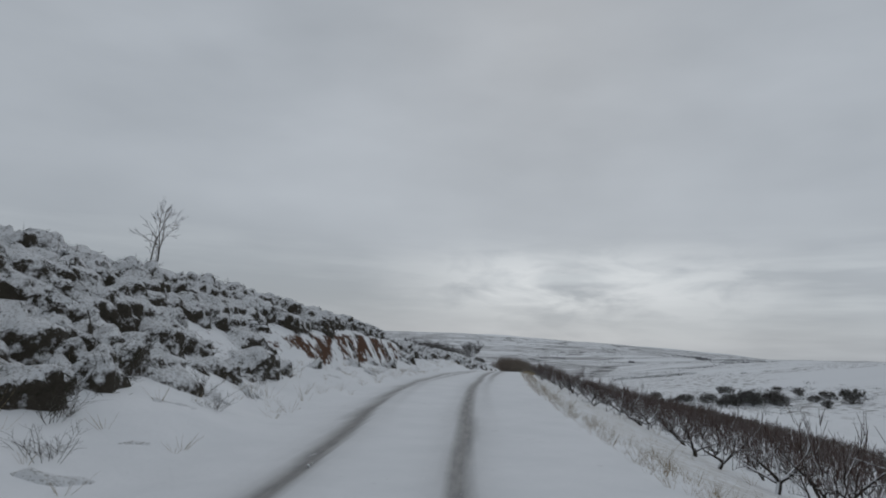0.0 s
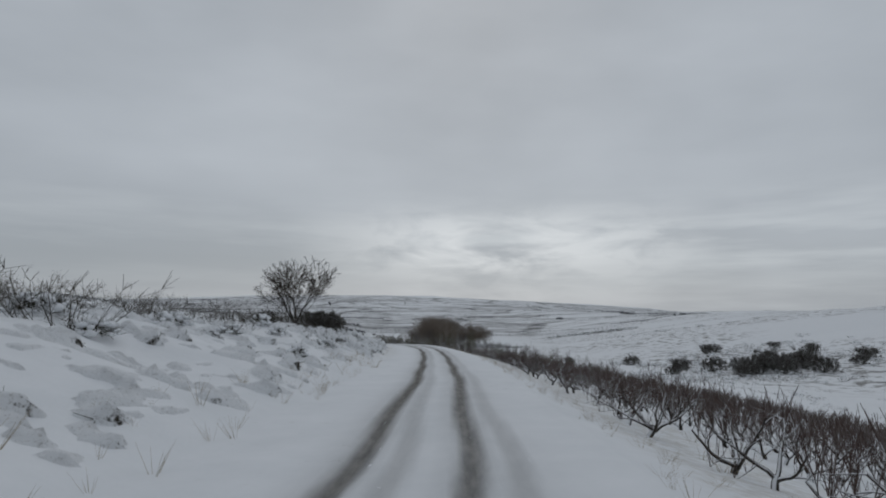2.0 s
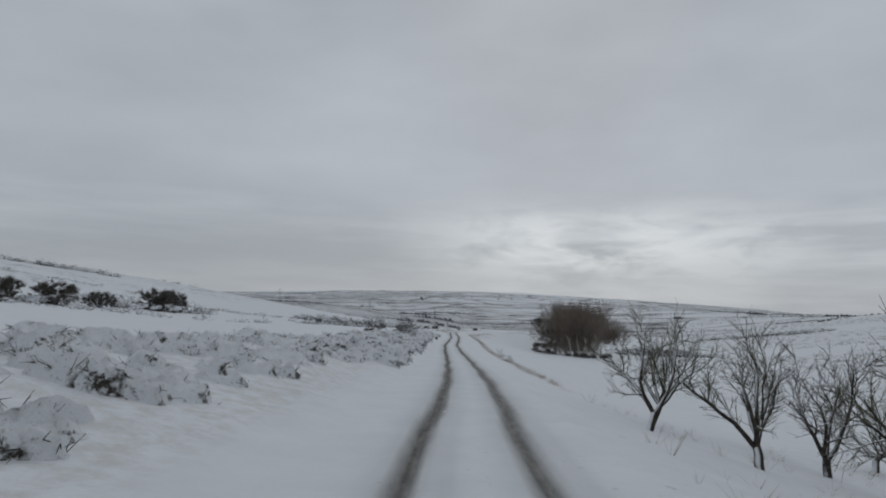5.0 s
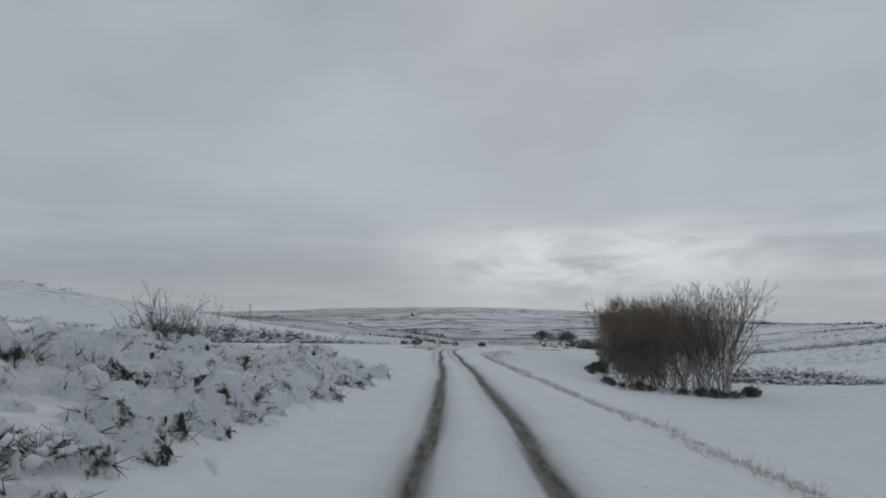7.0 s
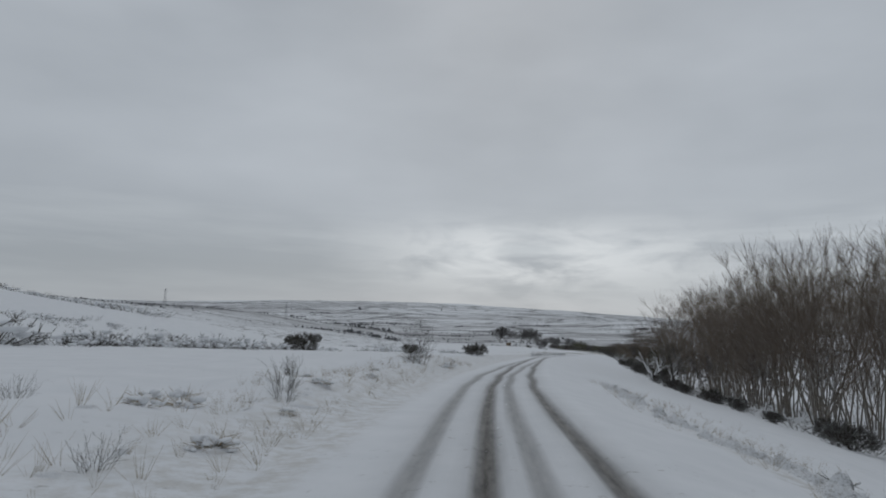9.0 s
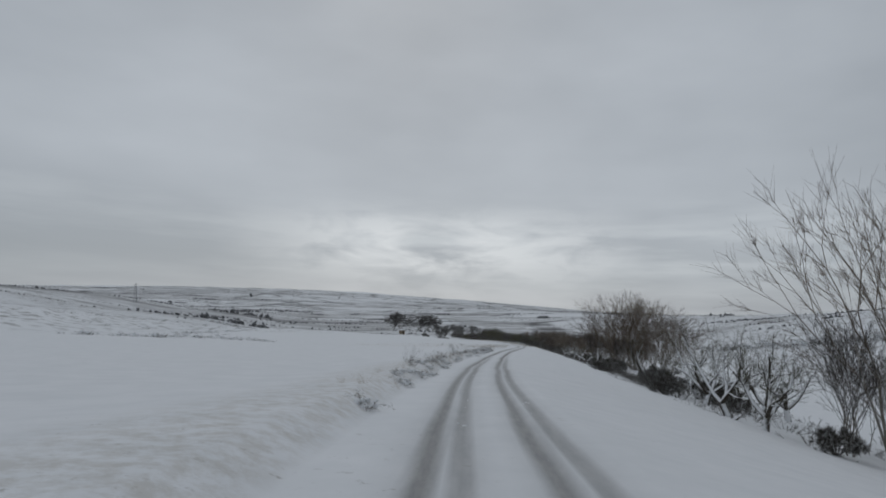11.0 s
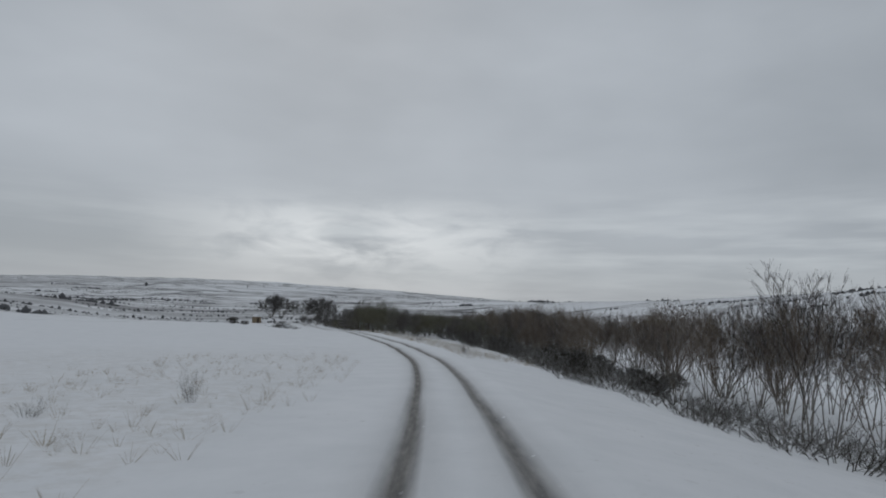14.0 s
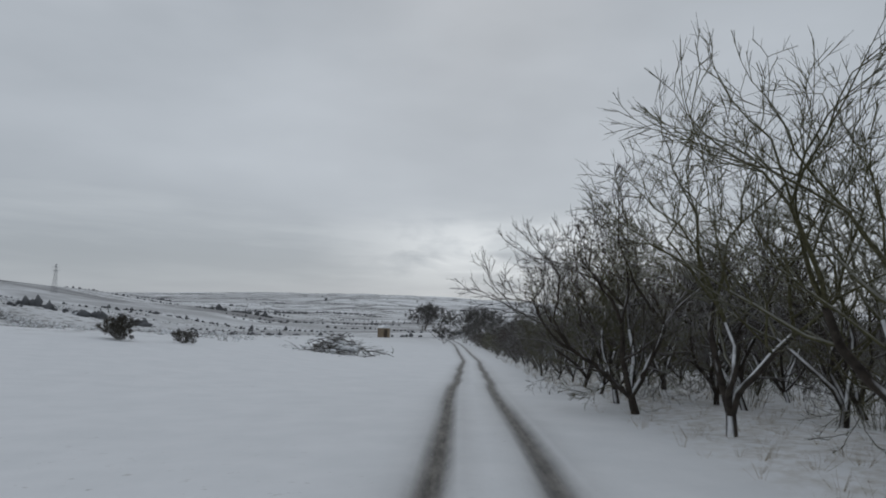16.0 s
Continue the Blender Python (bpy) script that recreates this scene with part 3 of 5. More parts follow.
ground_mesh = mesh_from("ground", np.stack([gx, gy, gz], -1).reshape(-1, 3), quads, M_GROUND)
right_verge = smooth(2.0, 2.7, gu) * (1 - smooth(3.6, 6.0, gu))
grass = right_verge * (0.75 - 0.75 * smooth(170, 205, gy))
grass = grass + (0.75 + 0.75 * vnoise(gy / 2.7, gu / 0.4, 61)) * smooth(3.5, 3.9, gu) * (1 - smooth(4.2, 4.8, gu)) * smooth(205, 225, gy) * (1 - smooth(345, 372, gy))
grass = grass + 0.8 * smooth(2.4, 3.5, gu) * (1 - smooth(7, 12, gu)) * smooth(548, 560, gy) * (1 - smooth(640, 700, gy))
grass = grass + 0.5 * smooth(1.9, 2.6, -gu) * (1 - smooth(4.5, 8, -gu)) * smooth(90, 115, gy) * (1 - smooth(290, 297, gy))
grass = grass + 0.6 * smooth(1.5, 1.9, -gu) * (1 - smooth(2.6, 4.5, -gu)) * smooth(326, 335, gy) * (1 - smooth(505, 515, gy))
grass = grass + 0.35 * smooth(2.0, 3.0, -gu) * (1 - smooth(12, 30, -gu)) * smooth(490, 500, gy) * (1 - smooth(545, 560, gy))
scrub = smooth(40, 90, np.abs(gu)) * 0.9
scrub = np.where((gu < 0) & (gy > 280), smooth(70, 120, -gu) * 0.9, scrub)
scrub = np.maximum(scrub * (1 - smooth(900, 1300, gy)), smooth(640, 900, gy) * (0.9 - 0.6 * smooth(1000, 1500, gy)))
scrub = np.maximum(scrub, 0.9 * smooth(12, 40, -gu) * smooth(600, 640, gy))
soil = (gu < 0) * np.maximum(smooth(11.5, 12.5, gy) * (1 - smooth(35, 39, gy)), 0.55 * smooth(55, 58, gy) * (1 - smooth(62, 66, gy)))
cover = ground_mesh.color_attributes.new("cover", "FLOAT_COLOR", "POINT")
cover.data.foreach_set("color", np.stack([r_cov, np.clip(grass * 0.55, 0, 1), np.clip(scrub, 0, 1), np.clip(soil, 0, 1)], -1).astype(np.float32).ravel())
lane = ground_mesh.attributes.new("lane", "FLOAT_VECTOR", "POINT")
lane.data.foreach_set("vector", np.stack([gu, gy, 0 * gu], -1).astype(np.float32).ravel())
ground = tagged(new("ground", ground_mesh), "snow-covered road, banks and fields with slushy wheel ruts", "ground", kind="structure")


# ---- hills on the horizon ----
ring_a = np.radians(np.linspace(-75, 95, 240))
ring_h = np.linspace(0, 1, 14)
ra, rh = np.meshgrid(ring_a, ring_h, indexing="ij")
top_el = np.interp(np.degrees(ra), SKY_AZ, SKY_EL) + 0.04 + 0.2 * fnoise(ra * 9, ra * 0, 41, 4)
rr = 4350 + 330 * rh
hx, hy = 50 + rr * np.sin(ra), 300 + rr * np.cos(ra)
hz = -90 + (75 + 4600 * np.tan(np.radians(top_el))) * rh**0.8 + 5 * fnoise(hx / 160, hy / 160, 43, 3) * (rh > 0.05)
hidx = np.arange(ra.size).reshape(ra.shape)
hfaces = np.stack([hidx[:-1, :-1], hidx[1:, :-1], hidx[1:, 1:], hidx[:-1, 1:]], -1).reshape(-1, 4)
hills = tagged(new("backdrop", mesh_from("backdrop", np.stack([hx, hy, hz], -1).reshape(-1, 3), hfaces, M_HILLS)), "snow-streaked hills on the horizon, haze put into their pale colour", "hills", kind="structure")


def on_ground(x, y, sink=0.0):
    return float(height(np.array([x]), np.array([y]))[0]) - sink


def beside(u, y, sink=0.05):
    """A place u metres to the right of the road's line, y along it, on the ground."""
    x = float(road_x(y)) + u
    return x, y, on_ground(x, y, sink)


# ---- plants: how they grow ----
def tubes(segs, sides):
    """Corners and quads of tapered tubes, from rows of x0 y0 z0 x1 y1 z1 r0 r1; a row that goes on from the one before shares its ring."""
    s = np.array(segs, float)
    a, b, r0, r1 = s[:, :3], s[:, 3:6], s[:, 6], s[:, 7]
    n = len(s)
    d = b - a
    d /= np.maximum(np.linalg.norm(d, axis=1, keepdims=True), 1e-6)
    goes_on = np.zeros(n, bool)
    goes_on[1:] = np.all(np.abs(a[1:] - b[:-1]) < 1e-9, axis=1) & (np.abs(r0[1:] - r1[:-1]) < 1e-9)
    head = np.maximum.accumulate(np.where(goes_on, 0, np.arange(n)))
    ref = np.where(np.abs(d[head, 2:3]) > 0.75, [[1.0, 0.1, 0]], [[0, 0.1, 1.0]])
    p = np.cross(d, ref)
    p /= np.maximum(np.linalg.norm(p, axis=1, keepdims=True), 1e-6)
    q = np.cross(d, p)
    ang = np.arange(sides) * 2 * math.pi / sides
    ring = p[:, None] * np.cos(ang)[None, :, None] + q[:, None] * np.sin(ang)[None, :, None]
    ends = (b[:, None] + ring * r1[:, None, None]).reshape(-1, 3)
    starts = (a[:, None] + ring * r0[:, None, None])[~goes_on].reshape(-1, 3)
    i = np.arange(sides)
    j = (i + 1) % sides
    end_at = (np.arange(n) * sides)[:, None]
    own = n * sides + (np.cumsum(~goes_on) - 1)[:, None] * sides
    from_at = np.where(goes_on[:, None], end_at - sides, own)
    faces = np.stack([from_at + i, from_at + j, end_at + j, end_at + i], -1)
    return np.concatenate([ends, starts]), faces.reshape(-1, 4)


def limb(rng, out, p, d, length, r0, r1, steps, wob, lift):
    """One bending limb into out; returns its joints as (point, way, radius)."""
    joints = []
    p, d = np.array(p, float), np.array(d, float)
    for k in range(steps):
        d = d + rng.normal(0, wob, 3) + np.array([0, 0, lift])
        d /= np.linalg.norm(d)
        e = p + d * length / steps
        ra, rb = r0 + (r1 - r0) * k / steps, r0 + (r1 - r0) * (k + 1) / steps
        out.append((*p, *e, ra, rb))
        p = e
        joints.append((p.copy(), d.copy(), rb))
    return joints


def sideways(rng, d, angle):
    """A way that leaves d at that angle (degrees), to a random side."""
    v = np.cross(d, rng.normal(0, 1, 3))
    v /= np.linalg.norm(v)
    a = radians(angle)
    return d * math.cos(a) + v * math.sin(a)


def spray(rng, twigs, joints, count, length, r, spread, lift, split=0, start=0.3):
    """Straight fine twigs along a limb, each with some smaller ones."""
    n = len(joints)
    for _ in range(count):
        k = rng.integers(int(n * start), n)
        p, d, _r = joints[k]
        q = joints[k - 1][0] if k else p
        p = p + (q - p) * rng.uniform(0, 1)
        w = sideways(rng, d, rng.uniform(0.45, 1.25) * spread) + np.array([0, 0, lift])
        w /= np.linalg.norm(w)
        ln = length * rng.uniform(0.5, 1.2)
        e = p + w * ln
        twigs.append((*p, *e, r, r * 0.5))
        for _ in range(split):
            f = rng.uniform(0.3, 0.95)
            w2 = sideways(rng, w, rng.uniform(18, 50)) + np.array([0, 0, lift])
            w2 /= np.linalg.norm(w2)
            s = p + w * ln * f
            t = s + w2 * ln * rng.uniform(0.3, 0.6)
            twigs.append((*s, *t, r * 0.6, r * 0.35))


def tree_meshes(name, thick, twigs, mats, sides=(6, 3)):
    """Meshes of a tree: one for each bole, and one for all its twigs."""
    boles = thick if isinstance(thick[0], list) else [thick]
    wood = [mesh_from(name + "_wood", *tubes(b, sides[0]), mats[0]) for b in boles]
    return *wood, mesh_from(name + "_twigs", *tubes(twigs, sides[1]), mats[1])


def orchard_tree(rng, high=3.0, shoots=0, dense=7, split=2, girth=1.0, rise=0.75, r=0.006):
    """An old pruned fruit tree: short leaning trunk, open cup of limbs, many twigs; or a pollard with upright shoots."""
    thick, twigs = [], []
    lean = np.array([rng.normal(0, 0.2), rng.normal(0, 0.2), 1.0])
    bole = high * rng.uniform(0.14, 0.22)
    g = 0.036 * high**0.75 * girth
    js = limb(rng, thick, (0, 0, -0.2), lean, bole + 0.2, g * 1.25, g, 4, 0.12, 0)
    top, _, rt = js[-1]
    arms = rng.integers(3, 6)
    turn = rng.uniform(0, 6.28)
    for a in range(arms):
        ang = turn + a * 6.283 / arms + rng.normal(0, 0.25)
        out = rng.uniform(0.55, 1.1)
        d = np.array([math.cos(ang) * out, math.sin(ang) * out, rise * rng.uniform(0.75, 1.35)])
        js = limb(rng, thick, top - np.array([0, 0, 0.05]), d / np.linalg.norm(d), high * rng.uniform(0.5, 0.72), rt * 0.7, rt * 0.2, 6, 0.15, 0.07)
        for p, d2, r2 in js[1:]:
            js2 = limb(rng, thick, p, sideways(rng, d2, rng.uniform(25, 65)), high * rng.uniform(0.2, 0.36), r2 * 0.62, r2 * 0.22, 4, 0.17, 0.06)
            if shoots:
                for _ in range(shoots):
                    q = js2[rng.integers(0, len(js2))][0]
                    e = q + np.array([rng.normal(0, 0.26), rng.normal(0, 0.26), 1]) * high * rng.uniform(0.10, 0.27)
                    twigs.append((*q, *e, 0.005, 0.0025))
            else:
                spray(rng, twigs, js2, dense, high * 0.15, r, 48, 0.15, split, 0.1)
        if not shoots:
            spray(rng, twigs, js, dense, high * 0.17, r, 45, 0.15, split)
    return thick, twigs


def branching_tree(rng, high=9.0, stems=8, depth=4, angle=30, wide=0.7, girth=0.008, r=0.008, tips=3, ratio=0.74, lift=0.02, forks=3, bole=0.0, wob=0.07, open_=32):
    """A leafless tree whose limbs fork again and again into a crown of fine twigs."""
    boles, twigs = [], []
    total = sum(ratio**k for k in range(depth + 1)) + 0.5 * ratio**depth

    def grow(p, d, ln, rad, level):
        js = limb(rng, boles[-1] if level == 0 else twigs, p, d, ln * rng.uniform(0.8, 1.15), rad, max(r, rad * 0.66), 4 if level < 2 else 2, wob, lift)
        if level == depth:
            spray(rng, twigs, js, tips, ln * 0.6, r * 0.8, open_, lift * 3, 0, 0.0)
            return
        tip, way, rr = js[-1]
        for k in range(2):
            grow(tip, sideways(rng, way, angle * rng.uniform(0.35, 1.2)), ln * ratio, max(r, rr * 0.85), level + 1)
        for k in range(forks - 2):
            q, w, rq = js[rng.integers(0, len(js) - 1)]
            grow(q, sideways(rng, w, angle * rng.uniform(0.8, 1.6)), ln * ratio * 0.9, max(r, rq * 0.6), level + 1)

    foot = np.zeros(3)
    if bole:
        boles.append([])
        foot = limb(rng, boles[-1], (0, 0, -0.2), (rng.normal(0, 0.18), rng.normal(0, 0.18), 1), bole + 0.2, girth * high * 1.5, girth * high * 1.15, 4, 0.1, 0)[-1][0]
    for s in range(stems):
        ang = s * 6.283 / stems + rng.normal(0, 0.3)
        out = wide * math.sqrt((s % 3 + rng.uniform(0.3, 1)) / 3)
        d = np.array([math.cos(ang) * out, math.sin(ang) * out, 1.0])
        b = (math.cos(ang) * 0.015 * high, math.sin(ang) * 0.015 * high, -0.03 * high)
        boles.append([])
        if bole:
            b = foot - np.array([0, 0, 0.04])
        grow(b, d / np.linalg.norm(d), (high - bole) / total, girth * high, 0)
    return boles, twigs


def shrub_stems(rng, high=1.2, stems=26, twig=4, spread=0.55, r=0.009, lift=0.05, split=0, steps=2):
    out = []
    for _ in range(stems):
        ang, o = rng.uniform(0, 6.283), spread * math.sqrt(rng.uniform(0, 1))
        d = np.array([math.cos(ang) * o, math.sin(ang) * o, 1.0])
        b = (math.cos(ang) * o * high * 0.35, math.sin(ang) * o * high * 0.35, -0.08)
        js = limb(rng, out, b, d / np.linalg.norm(d), high * rng.uniform(0.5, 1.05), r, r * 0.45, steps, 0.12, lift)
        if twig:
            spray(rng, out, js, twig, high * 0.3, r * 0.6, 45, lift, split, 0.2)
    return out


def blades(rng, count, high, spread, r):
    """Single stiff stalks from one root."""
    out = []
    for _ in range(count):
        ang, o = rng.uniform(0, 6.283), spread * math.sqrt(rng.uniform(0, 1))
        h = high * rng.uniform(0.45, 1.1)
        b = (math.cos(ang) * o * 0.3 * high, math.sin(ang) * o * 0.3 * high, -0.05)
        out.append((*b, b[0] + math.cos(ang) * o * h, b[1] + math.sin(ang) * o * h, h, r, r * 0.4))
    return out


def lumps_at(rng, centres, size, flat=0.65, fine=1):
    """Rounded, uneven clods of snow at the given places: corners and triangles."""
    verts, faces, n0 = [], [], 0
    bm = bmesh.new()
    bmesh.ops.create_icosphere(bm, subdivisions=fine, radius=1.0)
    unit = np.array([v.co[:] for v in bm.verts])
    tri = np.array([[v.index for v in f.verts] for f in bm.faces])
    bm.free()
    for c in centres:
        s = size * rng.uniform(0.5, 1.35)
        sh = np.array([rng.uniform(0.75, 1.5), rng.uniform(0.75, 1.5), flat * rng.uniform(0.7, 1.25)])
        k = rng.uniform(0, 9)
        wob = 1 + 0.24 * np.sin(unit[:, 0] * 3.1 + k) + 0.2 * np.sin(unit[:, 1] * 4.3 + 2 * k) + 0.16 * np.sin(unit[:, 2] * 5 + unit[:, 0] * 4 + 3 * k)
        verts.append(unit * wob[:, None] * sh * s + np.asarray(c))
        faces.append(tri + n0)
        n0 += len(unit)
    return np.concatenate(verts), np.concatenate(faces)


def dome(rng, count, radius, tall=0.75, low=0.05):
    """Places over a rounded bush."""
    z = rng.uniform(low, 1, count)
    ang = rng.uniform(0, 6.283, count)
    k = np.sqrt(1 - z * z * 0.9) * rng.uniform(0.7, 1.05, count)
    return np.stack([np.cos(ang) * k, np.sin(ang) * k, z * tall], -1) * radius


def lumps(rng, count, radius, size, flat=0.6, centre_z=0.0, fine=1):
    return lumps_at(rng, dome(rng, count, max(radius, 1e-4), 0.5) + np.array([0, 0, centre_z]), size, flat, fine)


def part(name, me, parent, label=""):
    ob = new(name, me)
    ob.parent = parent
    if label:
        tagged(ob, label)
    return ob


def tree_thing(name, meshes, m, label, category, group=""):
    """A tree or bush: an empty at its foot with its trunk and crown."""
    top = tagged(new(name), label, category, group)
    for me in meshes[:-1]:
        part("trunk" if len(meshes) == 2 else "stem", me, top)
    part("crown", meshes[-1], top)
    top.matrix_basis = m
    return top


def stand(u, y, rng, size=1.0, sink=0.03):
    """A pose on the ground beside the road, turned at random."""
    x, yy, z = beside(u, y, sink)
    return Matrix.Translation((x, yy, z)) @ Matrix.Rotation(rng.uniform(0, 6.283), 4, "Z") @ Matrix.Scale(size, 4)


def clumps(name, y0, y1, u0, u1, step, count, big, small, cover, label, tall=0.5, mat=M_LADEN):
    """Snow lying on a low thicket: overlapping rounded clumps, large ones with small ones on them, over the ground beside the road."""
    ys, us = np.arange(y0, y1, step), np.arange(u0, u1, step)
    yy, uu = np.meshgrid(ys, us, indexing="ij")
    xx = road_x(yy) + uu
    wy, wu = yy + 0.16 * vnoise(xx * 2.3, yy * 2.3, 51) + 0.05 * vnoise(xx * 7, yy * 7, 52), uu + 0.16 * vnoise(xx * 2.3, yy * 2.3, 53) + 0.05 * vnoise(xx * 7, yy * 7, 54)
    rise = np.zeros(yy.shape)
    top = np.zeros(yy.shape)

    def heap(into, n, r_low, r_high, tall, edge):
        for _ in range(n):
            cy, cu = rng.uniform(y0 + edge, y1 - edge), rng.uniform(u0 + edge, u1 - edge)
            keep = cover(cu, cy)
            if rng.uniform() > keep:
                continue
            r = (r_low + (r_high - r_low) * rng.uniform() ** 1.5) * (0.12 + 0.88 * keep)
            a, b = int((cy - 1.5 * r - 0.2 - y0) / step), int((cy + 1.5 * r + 0.2 - y0) / step) + 2
            c, d = int((cu - 1.5 * r - 0.2 - u0) / step), int((cu + 1.5 * r + 0.2 - u0) / step) + 2
            a, c = max(a, 0), max(c, 0)
            q = ((wy[a:b, c:d] - cy) / rng.uniform(0.8, 1.3)) ** 2 + ((wu[a:b, c:d] - cu) / rng.uniform(0.8, 1.3)) ** 2
            bulge = np.sqrt(np.clip(1 - q / r**2, 0, 1)) * r * tall * rng.uniform(0.6, 1.15)
            into[a:b, c:d] = np.maximum(into[a:b, c:d], bulge)

    heap(rise, count, big[0], big[1], tall, 0.7)
    heap(top, count * 9, small[0], small[1], 0.85, 0.4)
    full = rise + 1.6 * top * (0.25 + 0.75 * np.clip(rise / 0.15, 0, 1))
    zz = height(xx, yy)
    slope_y, slope_u = np.gradient(zz, step)
    steep = np.sqrt(1 + slope_y**2 + slope_u**2)
    lift = (full * 1.2 - 0.05) / steep
    xx, yy, zz = xx - slope_u * lift, yy - slope_y * lift, zz + lift
    ids = np.arange(yy.size).reshape(yy.shape)
    quads = np.stack([ids[:-1, :-1], ids[:-1, 1:], ids[1:, 1:], ids[1:, :-1]], -1).reshape(-1, 4)
    lies = full.ravel()[quads].max(axis=1) > 0.015
    quads = quads[lies]
    used, at = np.unique(quads, return_inverse=True)
    pts = np.stack([xx, yy, zz], -1).reshape(-1, 3)[used]
    tagged(new(name, mesh_from(name, pts, at.reshape(-1, 4), mat)), label, "gorse", kind="stuff")
    # where the clumps fall away there are bare sprigs
    gy_, gu_ = np.gradient(full, step)
    fall = np.argwhere(np.hypot(gy_, gu_) > 1.1)
    out = []
    for k in rng.permutation(len(fall))[: int(count * 3.6)]:
        i, j = fall[k]
        p = np.array([xx[i, j], yy[i, j], zz[i, j] - 0.03])
        way = np.array([-gu_[i, j], -gy_[i, j], 0.0])
        way /= np.linalg.norm(way)
        w = way + rng.normal(0, 0.5, 3) + np.array([0, 0, rng.uniform(-0.3, 0.9)])
        w /= np.linalg.norm(w)
        for _ in range(3):
            e = p + (w + rng.normal(0, 0.35, 3)) * rng.uniform(0.05, 0.15)
            out.append((*p, *e, 0.0045, 0.002))
    return out


def merged(name, base, places, mat, label, category, kind="stuff"):
    """Many alike plants as one object: base is a list of (corners, faces), places rows of x, y, z, turn, size, height factor."""
    vs, fs, n0 = [], [], 0
    for k, (x, y, z, turn, size, tall) in enumerate(places):
        v, f = base[k % len(base)]
        c, s = math.cos(turn) * size, math.sin(turn) * size
        w = np.stack([v[:, 0] * c - v[:, 1] * s + x, v[:, 0] * s + v[:, 1] * c + y, v[:, 2] * size * tall + z], -1)
        vs.append(w)
        fs.append(f + n0)
        n0 += len(v)
    ob = new(name, mesh_from(name, np.concatenate(vs), np.concatenate(fs), mat))
    return tagged(ob, label, category, kind=kind)


# ---- young orchard below the road, pruned trees with red-brown shoots ----
rng = np.random.default_rng(11)
young = []
for k in range(5):
    thick, twigs = orchard_tree(rng, 1.25, shoots=6, girth=1.05, rise=0.6)
    young.append(tree_meshes("pruned_tree", thick, twigs, (M_BARK, M_SHOOT), (4, 3)))
far_young = []
for k in range(4):
    thick, twigs = orchard_tree(rng, 1.4, shoots=6)
    thick = [s for s in thick if s[6] > 0.012]
    far_young.append((tubes(thick, 3), tubes([(*s[:6], s[6] * 2.1, s[7] * 2.1) for s in twigs], 3)))
places = []
for row in range(12):
    for y0 in np.arange(-8, 131, 1.55):
        u0 = (3.1 + 1.9 * row if row < 5 else 10.7 + 2.6 * (row - 4)) + 1.2 * float(1 - smooth(12, 42, y0)) + 2.2 * float(smooth(95, 122, y0))
        u, y = u0 + rng.normal(0, 0.25), y0 + rng.normal(0, 0.3)
        if row < 3 and y > 0:
            m = stand(u, y, rng, rng.uniform(0.72, 0.95))
            tree_thing("pruned_tree", young[rng.integers(0, 5)], m, "pruned young orchard tree with snowy bark and red-brown upright shoots", "fruit tree", "pruned trees in the orchard rows")
        else:
            x, yy, z = beside(u, y, 0.03)
            places.append((x, yy, z, rng.uniform(0, 6.28), rng.uniform(0.8, 1.05), 1.0))
merged("orchard_trunks", [b[0] for b in far_young], places, M_BARK, "dark trunks of a dense young orchard in snow", "orchard")
merged("orchard_shoots", [b[1] for b in far_young], places, M_SHOOT, "red-brown shoots above the rows of a young orchard", "orchard")

# ---- old fruit trees further down the same slope ----
rng = np.random.default_rng(12)
old = []
for k in range(5):
    thick, twigs = orchard_tree(rng, 2.6, dense=11, split=2, girth=0.95, rise=0.95, r=0.006)
    old.append(tree_meshes("old_fruit_tree", thick, twigs, (M_BARK, M_TWIG if k % 2 else M_OLIVETWIG), (5, 3)))
for row in range(7):
    for y0 in np.arange(135, 208, 3.1):
        u, y = 6.5 - 1.6 * float(smooth(150, 175, y0)) + row * 3.2 + rng.normal(0, 0.3), y0 + rng.normal(0, 0.4) + row * 1.1
        tree_thing("old_fruit_tree", old[rng.integers(0, 5)], stand(u, y, rng, rng.uniform(0.95, 1.2)), "old fruit tree with a dark trunk, snow along its limbs", "fruit tree", "old fruit trees on the slope")

# ---- tall woods right of the road ----
rng = np.random.default_rng(13)
tall = []
for k in range(5):
    thick, twigs = branching_tree(rng, 14.0, stems=4, depth=3, angle=24, wide=0.26, girth=0.0048, r=0.009, tips=8, lift=0.04, forks=3, wob=0.09)
    tall.append(tree_meshes("poplar", thick, twigs, (M_POPLAR, M_POPTWIG), (5, 3)))


def poplar(x, y, size, k):
    m = Matrix.Translation((x, y, on_ground(x, y, 0.1))) @ Matrix.Rotation(rng.uniform(0, 6.283), 4, "Z") @ Matrix.Scale(size, 4)
    return tree_thing("poplar", tall[k], m, "tall leafless poplar with pale stem and brown twigs", "tree", "poplars in the wood")


